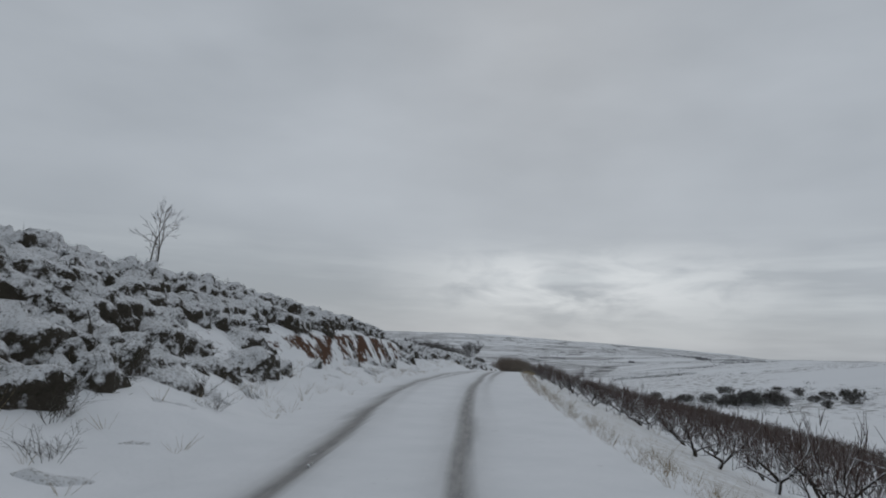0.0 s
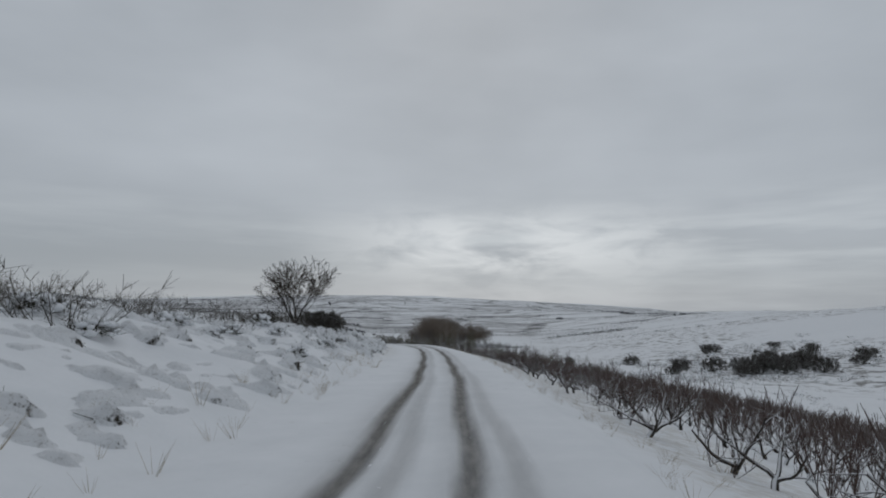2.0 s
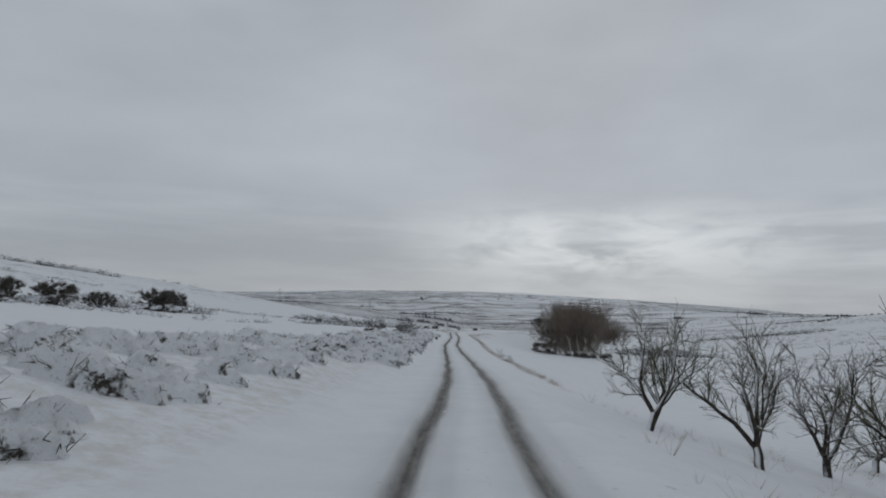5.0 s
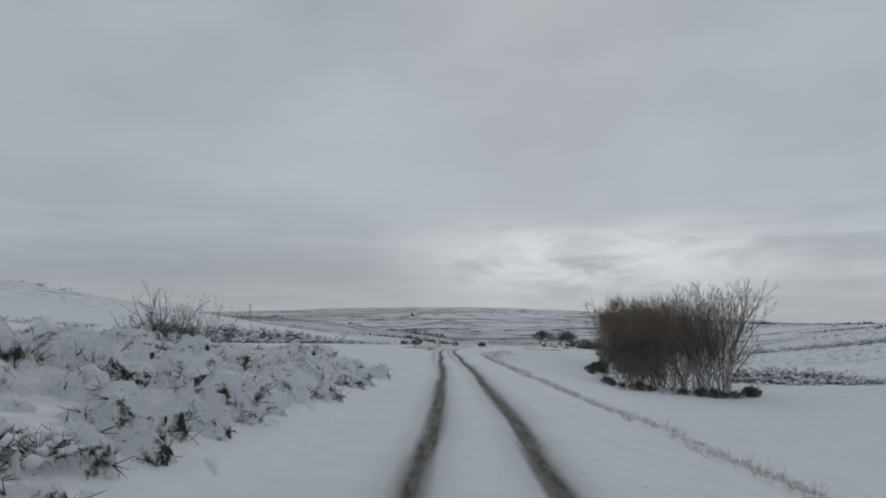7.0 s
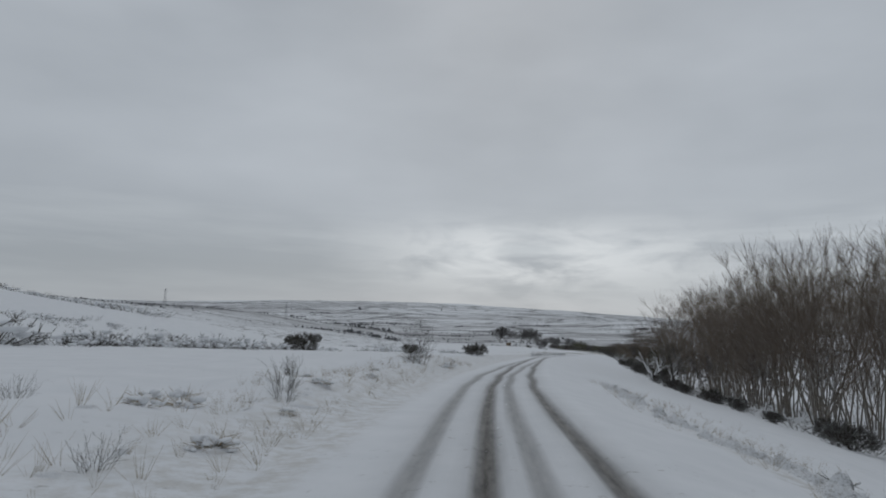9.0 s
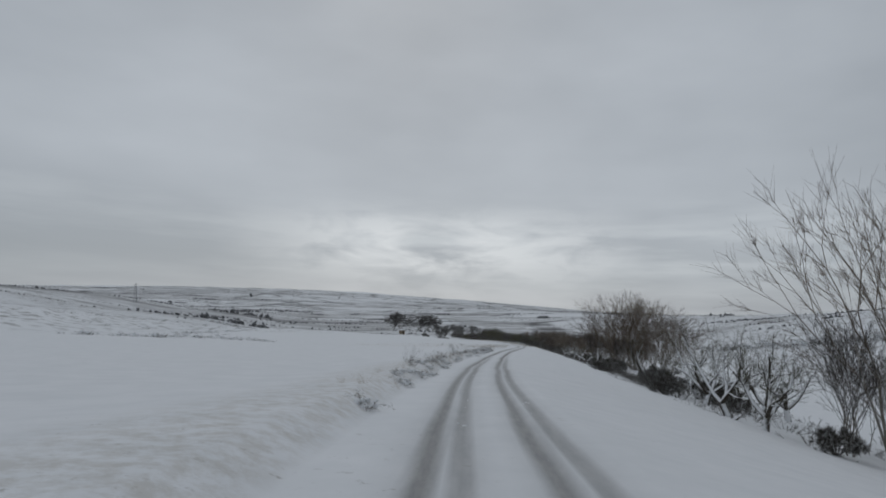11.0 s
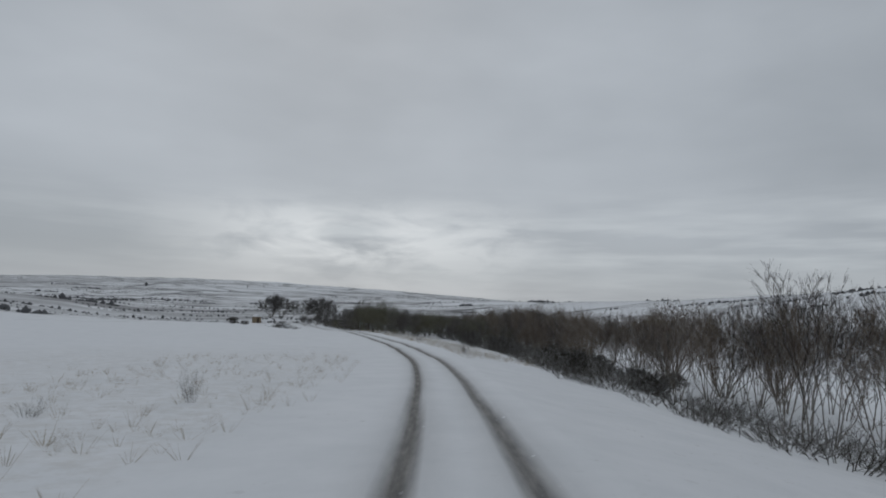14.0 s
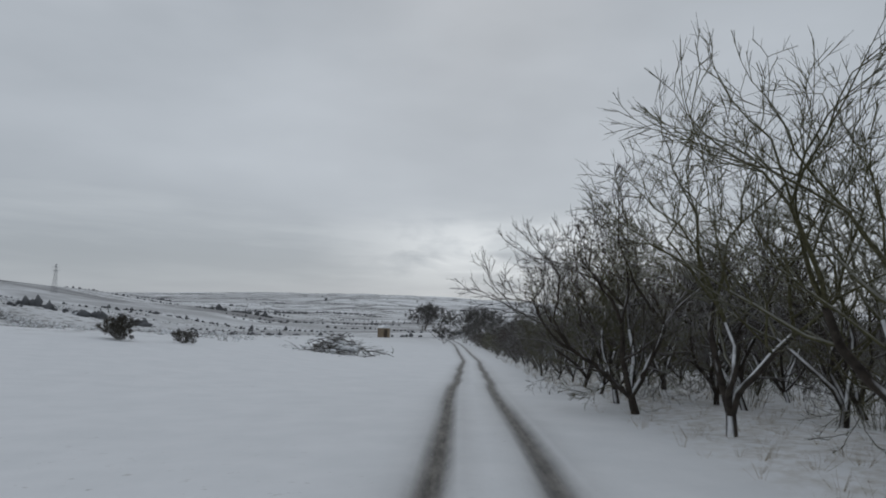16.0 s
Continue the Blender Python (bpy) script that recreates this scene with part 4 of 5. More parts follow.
clump = []
for k in range(4):
    thick, twigs = branching_tree(rng, 11.5, stems=3, depth=5, angle=36, wide=0.55, girth=0.006, r=0.0075, tips=4, lift=0.0, bole=0.16, wob=0.1, open_=34)
    clump.append(tree_meshes("clump_tree", thick, twigs, (M_POPLAR, M_POPTWIG), (5, 3)))
for k in range(15):
    a, r = k * 2.4, math.sqrt((k + 0.3) / 15)
    x, y = 44.6 + 5.8 * r * math.cos(a), 350 + 6.0 * r * math.sin(a)
    m = Matrix.Translation((x, y, on_ground(x, y, 0.1))) @ Matrix.Rotation(rng.uniform(0, 6.283), 4, "Z") @ Matrix.Scale(rng.uniform(1.08, 1.2) * (1.1 - 0.34 * r * r), 4)
    tree_thing("clump_tree", clump[k % 4], m, "leafless tree with a rounded dark crown in a clump", "tree", "trees of the clump")
M_BIRCH = bark_material("pale_birch_bark", (0.3, 0.28, 0.25), (0.6, 0.58, 0.54), 0.3)
birch = []
for k in range(2):
    thick, twigs = branching_tree(rng, 14.0, stems=2, depth=4, angle=24, wide=0.2, girth=0.0085, r=0.008, tips=5, lift=0.04, forks=3, ratio=0.66)
    birch.append(tree_meshes("birch", thick, twigs, (M_BIRCH, M_POPTWIG), (5, 3)))
for k, (x, y, size) in enumerate(((47.4, 342.5, 1.1), (48.9, 345, 1.12), (45.4, 342.2, 1.05), (49.8, 348, 1.05), (48.0, 346.5, 1.16), (43.0, 342.8, 0.95), (46.2, 345.5, 1.14))):
    m = Matrix.Translation((x, y, on_ground(x, y, 0.1))) @ Matrix.Rotation(rng.uniform(0, 6.283), 4, "Z") @ Matrix.Scale(size, 4)
    tree_thing("birch", birch[k % 2], m, "slim leafless birch with pale stems at the edge of a clump", "tree", "birches of the clump")
for k in range(64):
    y = 370 + 76 * (k + rng.uniform(0, 1)) / 64
    poplar(float(road_x(y)) + rng.uniform(23, 33), y, rng.uniform(1.0, 1.25), rng.integers(0, 5))

# ---- broad trees and thicket beside the lower road ----
rng = np.random.default_rng(14)
broad = []
for k in range(3):
    thick, twigs = branching_tree(rng, 12.0, stems=12, depth=4, angle=23, wide=0.8, girth=0.007, r=0.006, tips=8, lift=0.025, ratio=0.78, open_=20)
    broad.append(tree_meshes("broad_tree", thick, twigs, (M_POPLAR, M_POPTWIG), (4, 3)))
for u, y, size in ((17.2, 525, 0.85), (19.8, 521, 1.32), (24, 524, 1.38), (28.5, 522, 1.2), (32, 527, 1.0), (19, 551, 0.5), (23, 562, 0.55), (28, 556, 0.55), (15, 563, 0.36), (17.5, 567, 0.42), (14.5, 572, 0.33), (20.5, 559, 0.46), (17, 574, 0.42), (21, 580, 0.46), (26, 572, 0.5), (22, 590, 0.45), (27, 597, 0.5), (24, 606, 0.42), (29, 612, 0.5), (25, 622, 0.42), (30, 634, 0.46), (26, 645, 0.42)):
    tree_thing("broad_tree", broad[rng.integers(0, 3)], stand(u, y, rng, size, 0.1), "broad many-stemmed leafless tree with a rounded crown", "tree", "broad trees below the road")
thin = []
for k in range(4):
    thick, twigs = branching_tree(rng, 7.0, stems=3, depth=4, angle=22, wide=0.3, girth=0.005, r=0.0065, tips=4, lift=0.05)
    thin.append(tree_meshes("thicket_tree", thick, twigs, (M_POPLAR, M_POPTWIG if k % 2 else M_TWIG), (4, 3)))
for k in range(5):
    a, r = rng.uniform(2.4, 5.0), rng.uniform(0.7, 1.0)
    x, y = 44.3 + 8.8 * r * math.cos(a), 350 + 8.6 * r * math.sin(a)
    tree_thing("thicket_tree", thin[rng.integers(0, 4)], stand(x - float(road_x(y)), y, rng, rng.uniform(0.8, 1.3)), "young leafless tree at the edge of a clump", "tree", "young trees round the clump")
for k in range(34):
    y = rng.uniform(364, 452)
    tree_thing("thicket_tree", thin[rng.integers(0, 4)], stand(rng.uniform(19.5, 30), y, rng, rng.uniform(0.7, 1.2)), "young leafless tree in the edge of the wood", "tree", "young trees of the wood")
for k in range(160):
    y = rng.uniform(518, 690) if k < 36 else rng.uniform(518, 550) if k < 90 else rng.uniform(546, 600)
    u = rng.uniform(10.5, 27) + max(0, y - 565) * 0.22
    tree_thing("thicket_tree", thin[rng.integers(0, 4)], stand(u, y, rng, (rng.uniform(0.5, 0.72) + 0.007 * (u - 10) + 0.25 * float(1 - smooth(545, 556, y))) * (0.82 if u < 13 else 0.95)), "thin leafless tree in a brown thicket", "tree", "thin trees of the thicket")
M_PLASTER = bark_material("snow_plastered_bark", (0.03, 0.025, 0.02), (0.09, 0.075, 0.06), 1.0, 9.0, 0.56)
snowy = []
for k in range(4):
    thick, twigs = orchard_tree(rng, 3.2, dense=6, split=2, girth=1.2)
    snowy.append(tree_meshes("crooked_tree", thick, twigs, (M_PLASTER, M_OLIVETWIG), (6, 3)))
for u, y, size in ((10.4, 503, 0.95), (9.8, 509, 0.8), (9.3, 513, 0.75), (11.2, 495.5, 1.0), (12.0, 488, 1.1), (19.5, 464.6, 2.3), (18.7, 456.8, 2.4), (18, 450, 2.1), (22, 459, 2.5), (24, 468, 2.3), (17, 478, 1.8), (21.5, 472, 2.2), (26, 461, 2.4), (8.4, 516.3, 1.0)):
    tree_thing("crooked_tree", snowy[rng.integers(0, 4)], stand(u, y, rng, size), "crooked old tree with its trunk plastered white by snow", "fruit tree", "crooked trees below the road")

# ---- orchard at the end of the way ----
rng = np.random.default_rng(15)
big, back, rear = [], [], []
for k in range(4):
    m = (M_BARK, M_TWIG if k % 2 else M_OLIVETWIG)
    thick, twigs = branching_tree(rng, 3.3, stems=4, depth=5, angle=38, wide=0.85, girth=0.0125, r=0.0036, tips=3, bole=0.28, wob=0.17, open_=52, lift=0.05)
    big.append(tree_meshes("orchard_tree", thick, twigs, m, (6, 3)))
    thick, twigs = branching_tree(rng, 3.2, stems=5, depth=4, angle=38, wide=0.9, girth=0.011, r=0.0055, tips=4, bole=0.25, wob=0.15, open_=55, lift=0.04)
    back.append(tree_meshes("back_tree", thick, twigs, m, (4, 3)))
    thick, twigs = branching_tree(rng, 3.1, stems=5, depth=3, angle=40, wide=0.9, girth=0.011, r=0.009, tips=6, bole=0.2, wob=0.13, open_=55)
    rear.append(tree_meshes("rear_tree", thick, twigs, m, (3, 3)))
deep = []
for row in range(9):
    for y0 in np.arange(591.0 - 2.4 * row, 690, 2.0 if row == 0 else 2.3):
        u, y = (3.7 - 0.5 * float(smooth(592, 598, y0)) if row == 0 else 3.2 + row * 2.1) + rng.normal(0, 0.18), y0 + rng.normal(0, 0.25)
        size = rng.uniform(0.86, 1.1) * (1 - 0.2 * float(smooth(612, 640, y)))
        if row > 2 and y > 622:
            deep.append((*beside(u, y, 0.03), rng.uniform(0, 6.283), size, 1.0))
            continue
        kind = big if row < 2 and y < 618 else back if row < 4 and y < 640 else rear
        if row < 3 and 603 < y < 616:
            size *= 1.3
        if row < 2 and 600 < y < 608:
            continue
        tree_thing("orchard_tree", kind[rng.integers(0, 4)], stand(u, y, rng, size), "leafless orchard tree with forked dark trunk and snowy limbs", "fruit tree", "orchard trees beside the road")
lofty = []
for k in range(2):
    thick, twigs = branching_tree(rng, 4.7, stems=3, depth=5, angle=35, wide=0.6, girth=0.011, r=0.0036, tips=3, bole=0.3, wob=0.17, open_=34, lift=0.05)
    lofty.append(tree_meshes("orchard_tree", thick, twigs, (M_BARK, M_OLIVETWIG), (6, 3)))
for k, (u, y, size) in enumerate(((3.5, 606.6, 1.0), (4.0, 604.2, 1.08), (5.2, 602.6, 1.0), (5.4, 605.4, 1.0), (5.6, 607.6, 0.95))):
    tree_thing("orchard_tree", lofty[k % 2], stand(u, y, rng, size), "tall leafless orchard tree with a long dark trunk", "fruit tree", "orchard trees beside the road")
deep_base = []
for k in range(3):
    boles, twigs = branching_tree(rng, 3.1, stems=5, depth=2, angle=40, wide=0.9, girth=0.012, r=0.012, tips=9, bole=0.2, wob=0.13, open_=55)
    deep_base.append(tubes([q for bole in boles for q in bole] + twigs, 3))
merged("orchard_depth", deep_base, deep, M_OLIVETWIG, "leafless olive-brown trees deep in the orchard", "orchard")

# ---- shrubs, heath and tufts ----
rng = np.random.default_rng(16)
M_BUSH = bark_material("bush_twigs", (0.028, 0.026, 0.02), (0.105, 0.092, 0.073), 0.35, 25.0)
bushes = [mesh_from("bush", *tubes(shrub_stems(rng, 1.0, 46, 6, 1.2, 0.011, split=1), 3), M_BUSH) for k in range(3)]
def round_bush(rng):
    """A bush of many forking stems, about as wide as high."""
    boles, twigs = branching_tree(rng, 1.0, stems=18, depth=2, angle=42, wide=1.4, girth=0.012, r=0.007, tips=22, open_=50)
    return [s for b in boles for s in b] + twigs


dense_bushes = [mesh_from("bush", *tubes(round_bush(rng), 3), M_BUSH) for k in range(3)]
wands = [mesh_from("wands", *tubes(shrub_stems(rng, 1.0, 18, 5, 0.6, 0.0055, split=1, steps=3), 3), M_HEATH) for k in range(4)]


def bush(x, y, size, label="dense dark leafless bush standing in the snow", kind=bushes, tall=1.0, name="bush", group=""):
    ob = tagged(new(name, kind[rng.integers(0, len(kind))]), label, "bush", group)
    ob.matrix_basis = stand(x - float(road_x(y)), y, rng, size) @ Matrix.Diagonal((1, 1, tall, 1))
    return ob


def wand(u, y, size, tall=1.0):
    return bush(float(road_x(y)) + u, y, size, "bare wispy shrub of thin upright twigs in snow", wands, tall, "shrub", "wispy shrubs by the road")


M_THORN = bark_material("thorn_twigs", (0.02, 0.017, 0.014), (0.06, 0.049, 0.04), 0.08, 25.0)
thorn = []
for k in range(2):
    thick, twigs = branching_tree(rng, 3.6, stems=9, depth=4, angle=32, wide=0.85, girth=0.008, r=0.0055, tips=6)
    thorn.append(tree_meshes("thorn_tree", thick, twigs, (M_THORN, M_THORN), (4, 3)))
for u, y, size in ((-9.1, 74, 0.58), (-10.5, 77, 0.5), (-11.5, 70, 0.55), (-9.5, 66, 0.42), (-8.6, 79, 0.5), (-10.2, 72, 0.5), (-8.2, 76, 0.36), (-9.6, 82, 0.45), (-6.1, 242, 0.48), (-3.8, 245, 0.46), (-5.15, 258.4, 0.54)):
    tree_thing("thorn_tree", thorn[rng.integers(0, 2)], stand(u, y, rng, size), "bare thorn tree with many fine dark twigs", "tree", "thorn trees on the bank")
thick, twigs = branching_tree(rng, 3.6, stems=2, depth=3, angle=40, wide=0.3, girth=0.011, r=0.007, tips=3)
grand = branching_tree(rng, 3.9, stems=7, depth=5, angle=30, wide=0.72, girth=0.009, r=0.0055, tips=4, bole=0.12)
tree_thing("thorn_tree", tree_meshes("thorn_tree", *grand, (M_THORN, M_THORN), (5, 3)), stand(-8.1, 110.5, rng, 1.1), "large bare thorn tree with a dense dark crown on the bank", "tree", "thorn trees on the bank")
sapling = tree_meshes("thorn_tree", thick, twigs, (M_BARK, M_TWIG), (5, 3))
tree_thing("thorn_tree", sapling, stand(-8.4, 15.6, rng, 0.66), "small bare tree with few twigs on the crest of the bank", "tree")
tree_thing("sapling", sapling, stand(-3.75, 258.35, rng, 0.36), "slender bare sapling with few twigs on the bank", "tree")
for u, y, size in ((-5.5, 252.5, 0.5), (-5.2, 255, 0.48), (-3.2, 267.3, 0.42), (-6.6, 241, 0.6), (-5.2, 242.6, 0.5), (-4.4, 246, 0.5), (-5.6, 258, 0.5), (-3.4, 248.6, 0.35)):
    bush(float(road_x(y)) + u, y, size, "low dark gorse bush dusted with snow on the bank", dense_bushes, group="gorse bushes on the bank")
bush(7.6, 111.2, 1.1)
bush(8.9, 111.8, 0.9)
bush(5.4, 112.3, 1.0)
bush(6.6, 111.5, 0.8)
bush(9.9, 112, 1.15, kind=dense_bushes)
bush(9.2, 111.4, 0.9, kind=dense_bushes)
bush(9.6, 112.6, 1.5, kind=dense_bushes)
bush(8.6, 113, 1.35, kind=dense_bushes)
bush(6.3, 110.9, 0.9, kind=dense_bushes)
for u, y, size, tall in ((-5.0, 278, 1.0, 1.2), (-5.3, 279.5, 1.1, 1.2), (-4.6, 277.2, 0.8, 1.1), (-5.5, 281, 1.1, 1.1), (-5.9, 279, 0.9, 1.1), (-3.4, 367, 1.3, 1.3), (-3.8, 368, 1.0, 1.0), (-1.75, 330, 0.42, 1.0), (-1.9, 330.3, 0.36, 1.0), (-1.6, 331.8, 0.34, 1.0), (-3.6, 354.5, 0.55, 1.1), (-3.3, 353.6, 0.45, 1.1), (-4.5, 342.5, 0.5, 1.2), (-6.0, 352, 0.4, 0.9), (-3.2, 349, 0.35, 1.0), (-4.7, 358, 0.55, 1.2), (-2.3, 438.4, 0.65, 1.1), (-2.0, 442.3, 0.6, 1.1), (-2.2, 447, 0.55, 1.0), (-2.1, 453, 0.7, 1.2), (-2.0, 455.5, 0.5, 1.2), (-2.1, 461, 0.55, 1.0), (-1.9, 468, 0.5, 1.0), (3.3, 552.8, 0.95, 0.9), (2.9, 567.5, 0.3, 1.9), (3.4, 569.5, 0.3, 1.0), (4.6, 575, 0.3, 1.0), (5.4, 256.3, 0.62, 0.9), (5.2, 243, 0.5, 0.9), (4.5, 235, 0.4, 0.8), (4.8, 237.5, 0.45, 0.8), (4.3, 239.5, 0.4, 0.8), (5.0, 241, 0.4, 0.8), (4.7, 245, 0.45, 0.8), (5.1, 247.5, 0.4, 0.8), (-5, 505, 0.3, 1.2), (-7, 508, 0.35, 1.0), (-6.2, 512, 0.3, 1.2), (-9.5, 515, 0.4, 1.0), (-4.2, 520, 0.25, 1.2), (-8, 522, 0.35, 1.1), (-11, 524, 0.4, 1.0), (-6, 527, 0.3, 1.1), (-12, 531, 0.4, 1.0), (-5, 533, 0.3, 1.0), (-14, 520, 0.4, 1.0), (-9, 538, 0.35, 1.0), (-2.6, 512, 0.3, 1.0), (-3.6, 534, 0.3, 2.0), (-9, 499, 0.5, 1.6), (-6.5, 500, 0.45, 1.0), (-7.5, 79.5, 0.5, 0.8), (-6.5, 84, 0.45, 0.9), (-5.0, 81, 0.4, 0.9), (-6.8, 19, 0.5, 0.8), (-4.5, 8, 0.4, 0.7), (-3.9, 11, 0.35, 0.8), (-7.0, 24, 0.5, 0.8), (-8.0, 33, 0.6, 0.7), (-3.7, 5.5, 0.6, 0.6), (-4.3, 6.4, 0.7, 0.6), (-5.0, 8.6, 0.8, 0.6), (-4.2, 9.5, 0.6, 0.7), (-3.5, 8.4, 0.5, 0.6), (-4.4, 12.5, 0.6, 0.6), (-3.9, 23.0, 0.6, 0.6), (-4.2, 26, 0.5, 0.7), (-6.0, 30, 0.7, 0.7), (-5.8, 27.2, 0.8, 0.6)):
    wand(u, y, size, tall)
for x, y, size in ((8.5, 390.5, 1.7), (5.1, 408, 1.8), (21.5, 391, 1.1), (22, 398, 1.2), (16, 384, 0.8), (81, 629, 1.4), (83, 632, 0.9), (69, 471, 3.0), (66.5, 467, 2.2), (71, 475, 2.6), (72, 467, 2.4), (70, 462, 2.0), (75, 480, 2.4), (74, 470, 2.8), (77, 486, 2.2), (72, 488, 1.8), (74, 491, 2.1), (70, 485, 1.5), (76.5, 494, 2.2), (79, 497, 2.2), (81, 500, 2.3), (80, 505, 1.8), (84, 506, 2.2), (78, 502, 1.6), (82.5, 511, 2.0), (86, 515, 2.2)):
    bush(x, y, size, kind=dense_bushes)
for x, y, size in ((137, 197, 6.0), (113.7, 197.3, 4.5), (122.5, 187, 3.0), (90.4, 242.7, 3.5), (127.6, 265.5, 4.0), (105, 208, 5.0), (112, 214, 5.5), (98, 214, 4.5), (94, 222, 3.5), (70, 238, 2.5), (150, 262, 3.0), (108, 202, 4.5), (110, 208, 5.5), (102, 206, 4.2), (116, 206, 4.8), (119, 210, 5.0), (106, 215, 4.0), (88, 212, 3.0), (83, 206, 2.4), (96, 200, 3.4), (130, 205, 3.2), (140, 214, 4.2), (126, 222, 3.0), (146, 240, 4.0), (132, 268, 3.6)):
    bush(x, y, size, "large dark round bush in the snowy valley", dense_bushes, group="round bushes in the valley")

for k in range(14):
    a = radians(180 + 180 * (k + rng.uniform(0, 1)) / 14)
    bush(44.3 + 9.4 * math.cos(a), 350 + 9.0 * math.sin(a), rng.uniform(0.8, 1.6), "tangled bush at the foot of a clump of trees", dense_bushes, group="bushes round the clump")
for k in range(40):
    y = rng.uniform(546, 588)
    u = rng.uniform(8.2, 17) + max(0, y - 570) * 0.1
    bush(float(road_x(y)) + u, y, rng.uniform(0.9, 1.7), "dark tangled bush at the foot of a thicket", dense_bushes, group="bushes in the thicket")
for k in range(18):
    y = 368 + 76 * (k + rng.uniform(0, 1)) / 18
    bush(float(road_x(y)) + rng.uniform(17.5, 20.5), y, rng.uniform(1.0, 2.0), "dark leafless bush at the foot of the wood", dense_bushes, group="bushes along the wood")
bush_base = [tubes(shrub_stems(rng, 0.85, 12, 3, 2.2, 0.018, steps=1), 3) for k in range(5)]
hedge = []


def hedge_line(x0, y0, x1, y1, n, size, spread=1.2, into=None):
    for k in range(n):
        f = (k + rng.uniform(0, 1)) / n
        x, y = x0 + (x1 - x0) * f + rng.normal(0, spread), y0 + (y1 - y0) * f + rng.normal(0, spread)
        (hedge if into is None else into).append((x, y, on_ground(x, y, 0.05), rng.uniform(0, 6.28), size * rng.uniform(0.4, 1.3), rng.uniform(0.6, 1.0)))


hedge_line(-17, 322, -11, 376, 180, 1.5, 2.2)
hedge_line(-30, 395, -2, 432, 60, 0.9, 2.5)
hedge_line(4, 518, 30, 538, 50, 1.0, 1.3)
hedge_line(12, 555, 20, 630, 36, 0.9, 2.5)
hedge_line(-4, 760, 26, 738, 40, 1.8, 3.0)
hedge_line(-40, 820, 0, 800, 30, 1.8, 4.0)
hedge_line(46, 690, 88, 638, 46, 0.7, 1.8)
hedge_line(-10, 372, 10, 398, 50, 0.9, 1.6)
hedge_line(10, 398, 24, 425, 30, 0.8, 1.5)
hedge_line(-70, 225, -20, 249, 80, 1.0, 2.5)
hedge_line(-20, 249, -8, 262, 14, 0.9)
hedge_line(66, 371, 98, 386, 75, 1.9, 1.8)
hedge_line(67, 377, 86, 385, 60, 3.2, 1.8)
for k in range(6):
    bush(-167 + 10.8 * k + rng.normal(0, 0.7), 511 - 8.4 * k + rng.normal(0, 0.8), rng.uniform(1.9, 2.4), "round dark bush in a row on the hillside", kind=dense_bushes, tall=1.5, group="row of round bushes on the hill")
for x, y, size in ((-33, 207, 2.0), (-31, 214, 1.8), (-30, 221, 2.2), (-31, 228, 1.7), (-30, 248, 2.0), (-29, 254, 2.2), (-27, 259, 1.6), (-26, 271, 2.6), (-26, 275, 2.2), (-38, 203, 1.5), (-44, 206, 1.8), (-51, 210, 1.6)):
    bush(x, y, size * 1.45, "low dark bush dusted with snow on the hillside", dense_bushes, group="bushes on the hillside")
hedge_line(-60, 203, -30, 232, 80, 2.0, 2.4)
hedge_line(-33, 240, -24, 280, 44, 1.8, 2.2)
hedge_line(-36, 320, -16, 380, 40, 1.0, 2.0)
hedge_line(-70, 300, -30, 322, 30, 0.9, 3.0)
hedge_line(-142, 400, -132, 520, 80, 2.6, 3.0)
hedge_line(-110, 330, -60, 345, 40, 1.2, 3)
hedge_line(-110, 275, -75, 300, 46, 1.6, 1.5)
hedge_line(-125, 375, -100, 400, 50, 2.2, 1.5)
hedge_line(-26, 350, -10, 374, 110, 2.3, 2.0)
hedge_line(-10, 374, 4, 402, 60, 1.4, 1.6)
hedge_line(-165, 515, -118, 562, 90, 3.2, 3)
hedge_line(-62, 455, -17, 437, 60, 1.5, 1.6)
hedge_line(-100, 440, -70, 462, 16, 1.4, 5)
hedge_line(-120, 560, -40, 520, 46, 1.6, 2.5)
hedge_line(70, 190, 165, 235, 230, 1.5, 9)
hedge_line(80, 235, 170, 275, 120, 1.6, 7)
hedge_line(60, 130, 170, 190, 50, 0.9, 10)
hedge_line(50, 92, 69, 168, 60, 0.45, 0.6)
hedge_line(-45, 470, 10, 640, 60, 0.8, 5)
hedge_line(-40, 640, 60, 668, 70, 0.9, 4)
hedge_line(60, 668, 84, 662, 14, 0.8, 2)
hedge_line(190, 620, 245, 570, 50, 4.0, 3)
hedge_line(150, 420, 240, 400, 40, 2.0, 8)
merged("heath", bush_base, hedge, M_BUSH, "dark heath and hedge bushes dusted with snow", "heath")
merged("heath_snow", [lumps(rng, 5, 0.75, 0.2, 0.5, 0.22) for k in range(4)], hedge, M_SNOW, "snow caught on the top of the heath", "snow")
tussocks = []
hedge_line(-14, 60, -6, 104, 90, 0.75, 1.8, tussocks)
hedge_line(-12, 100, -2, 150, 60, 0.45, 2.5, tussocks)
hedge_line(0, 78, 7, 104, 110, 0.85, 1.5, tussocks)
hedge_line(-2.5, 64, 5, 86, 170, 1.15, 1.0, tussocks)
merged("bank_heath", [tubes(shrub_stems(rng, 1.0, 16, 4, 1.2, 0.008, steps=1), 3) for k in range(4)], tussocks, M_BUSH, "low brown heath on the top of the bank", "heath")

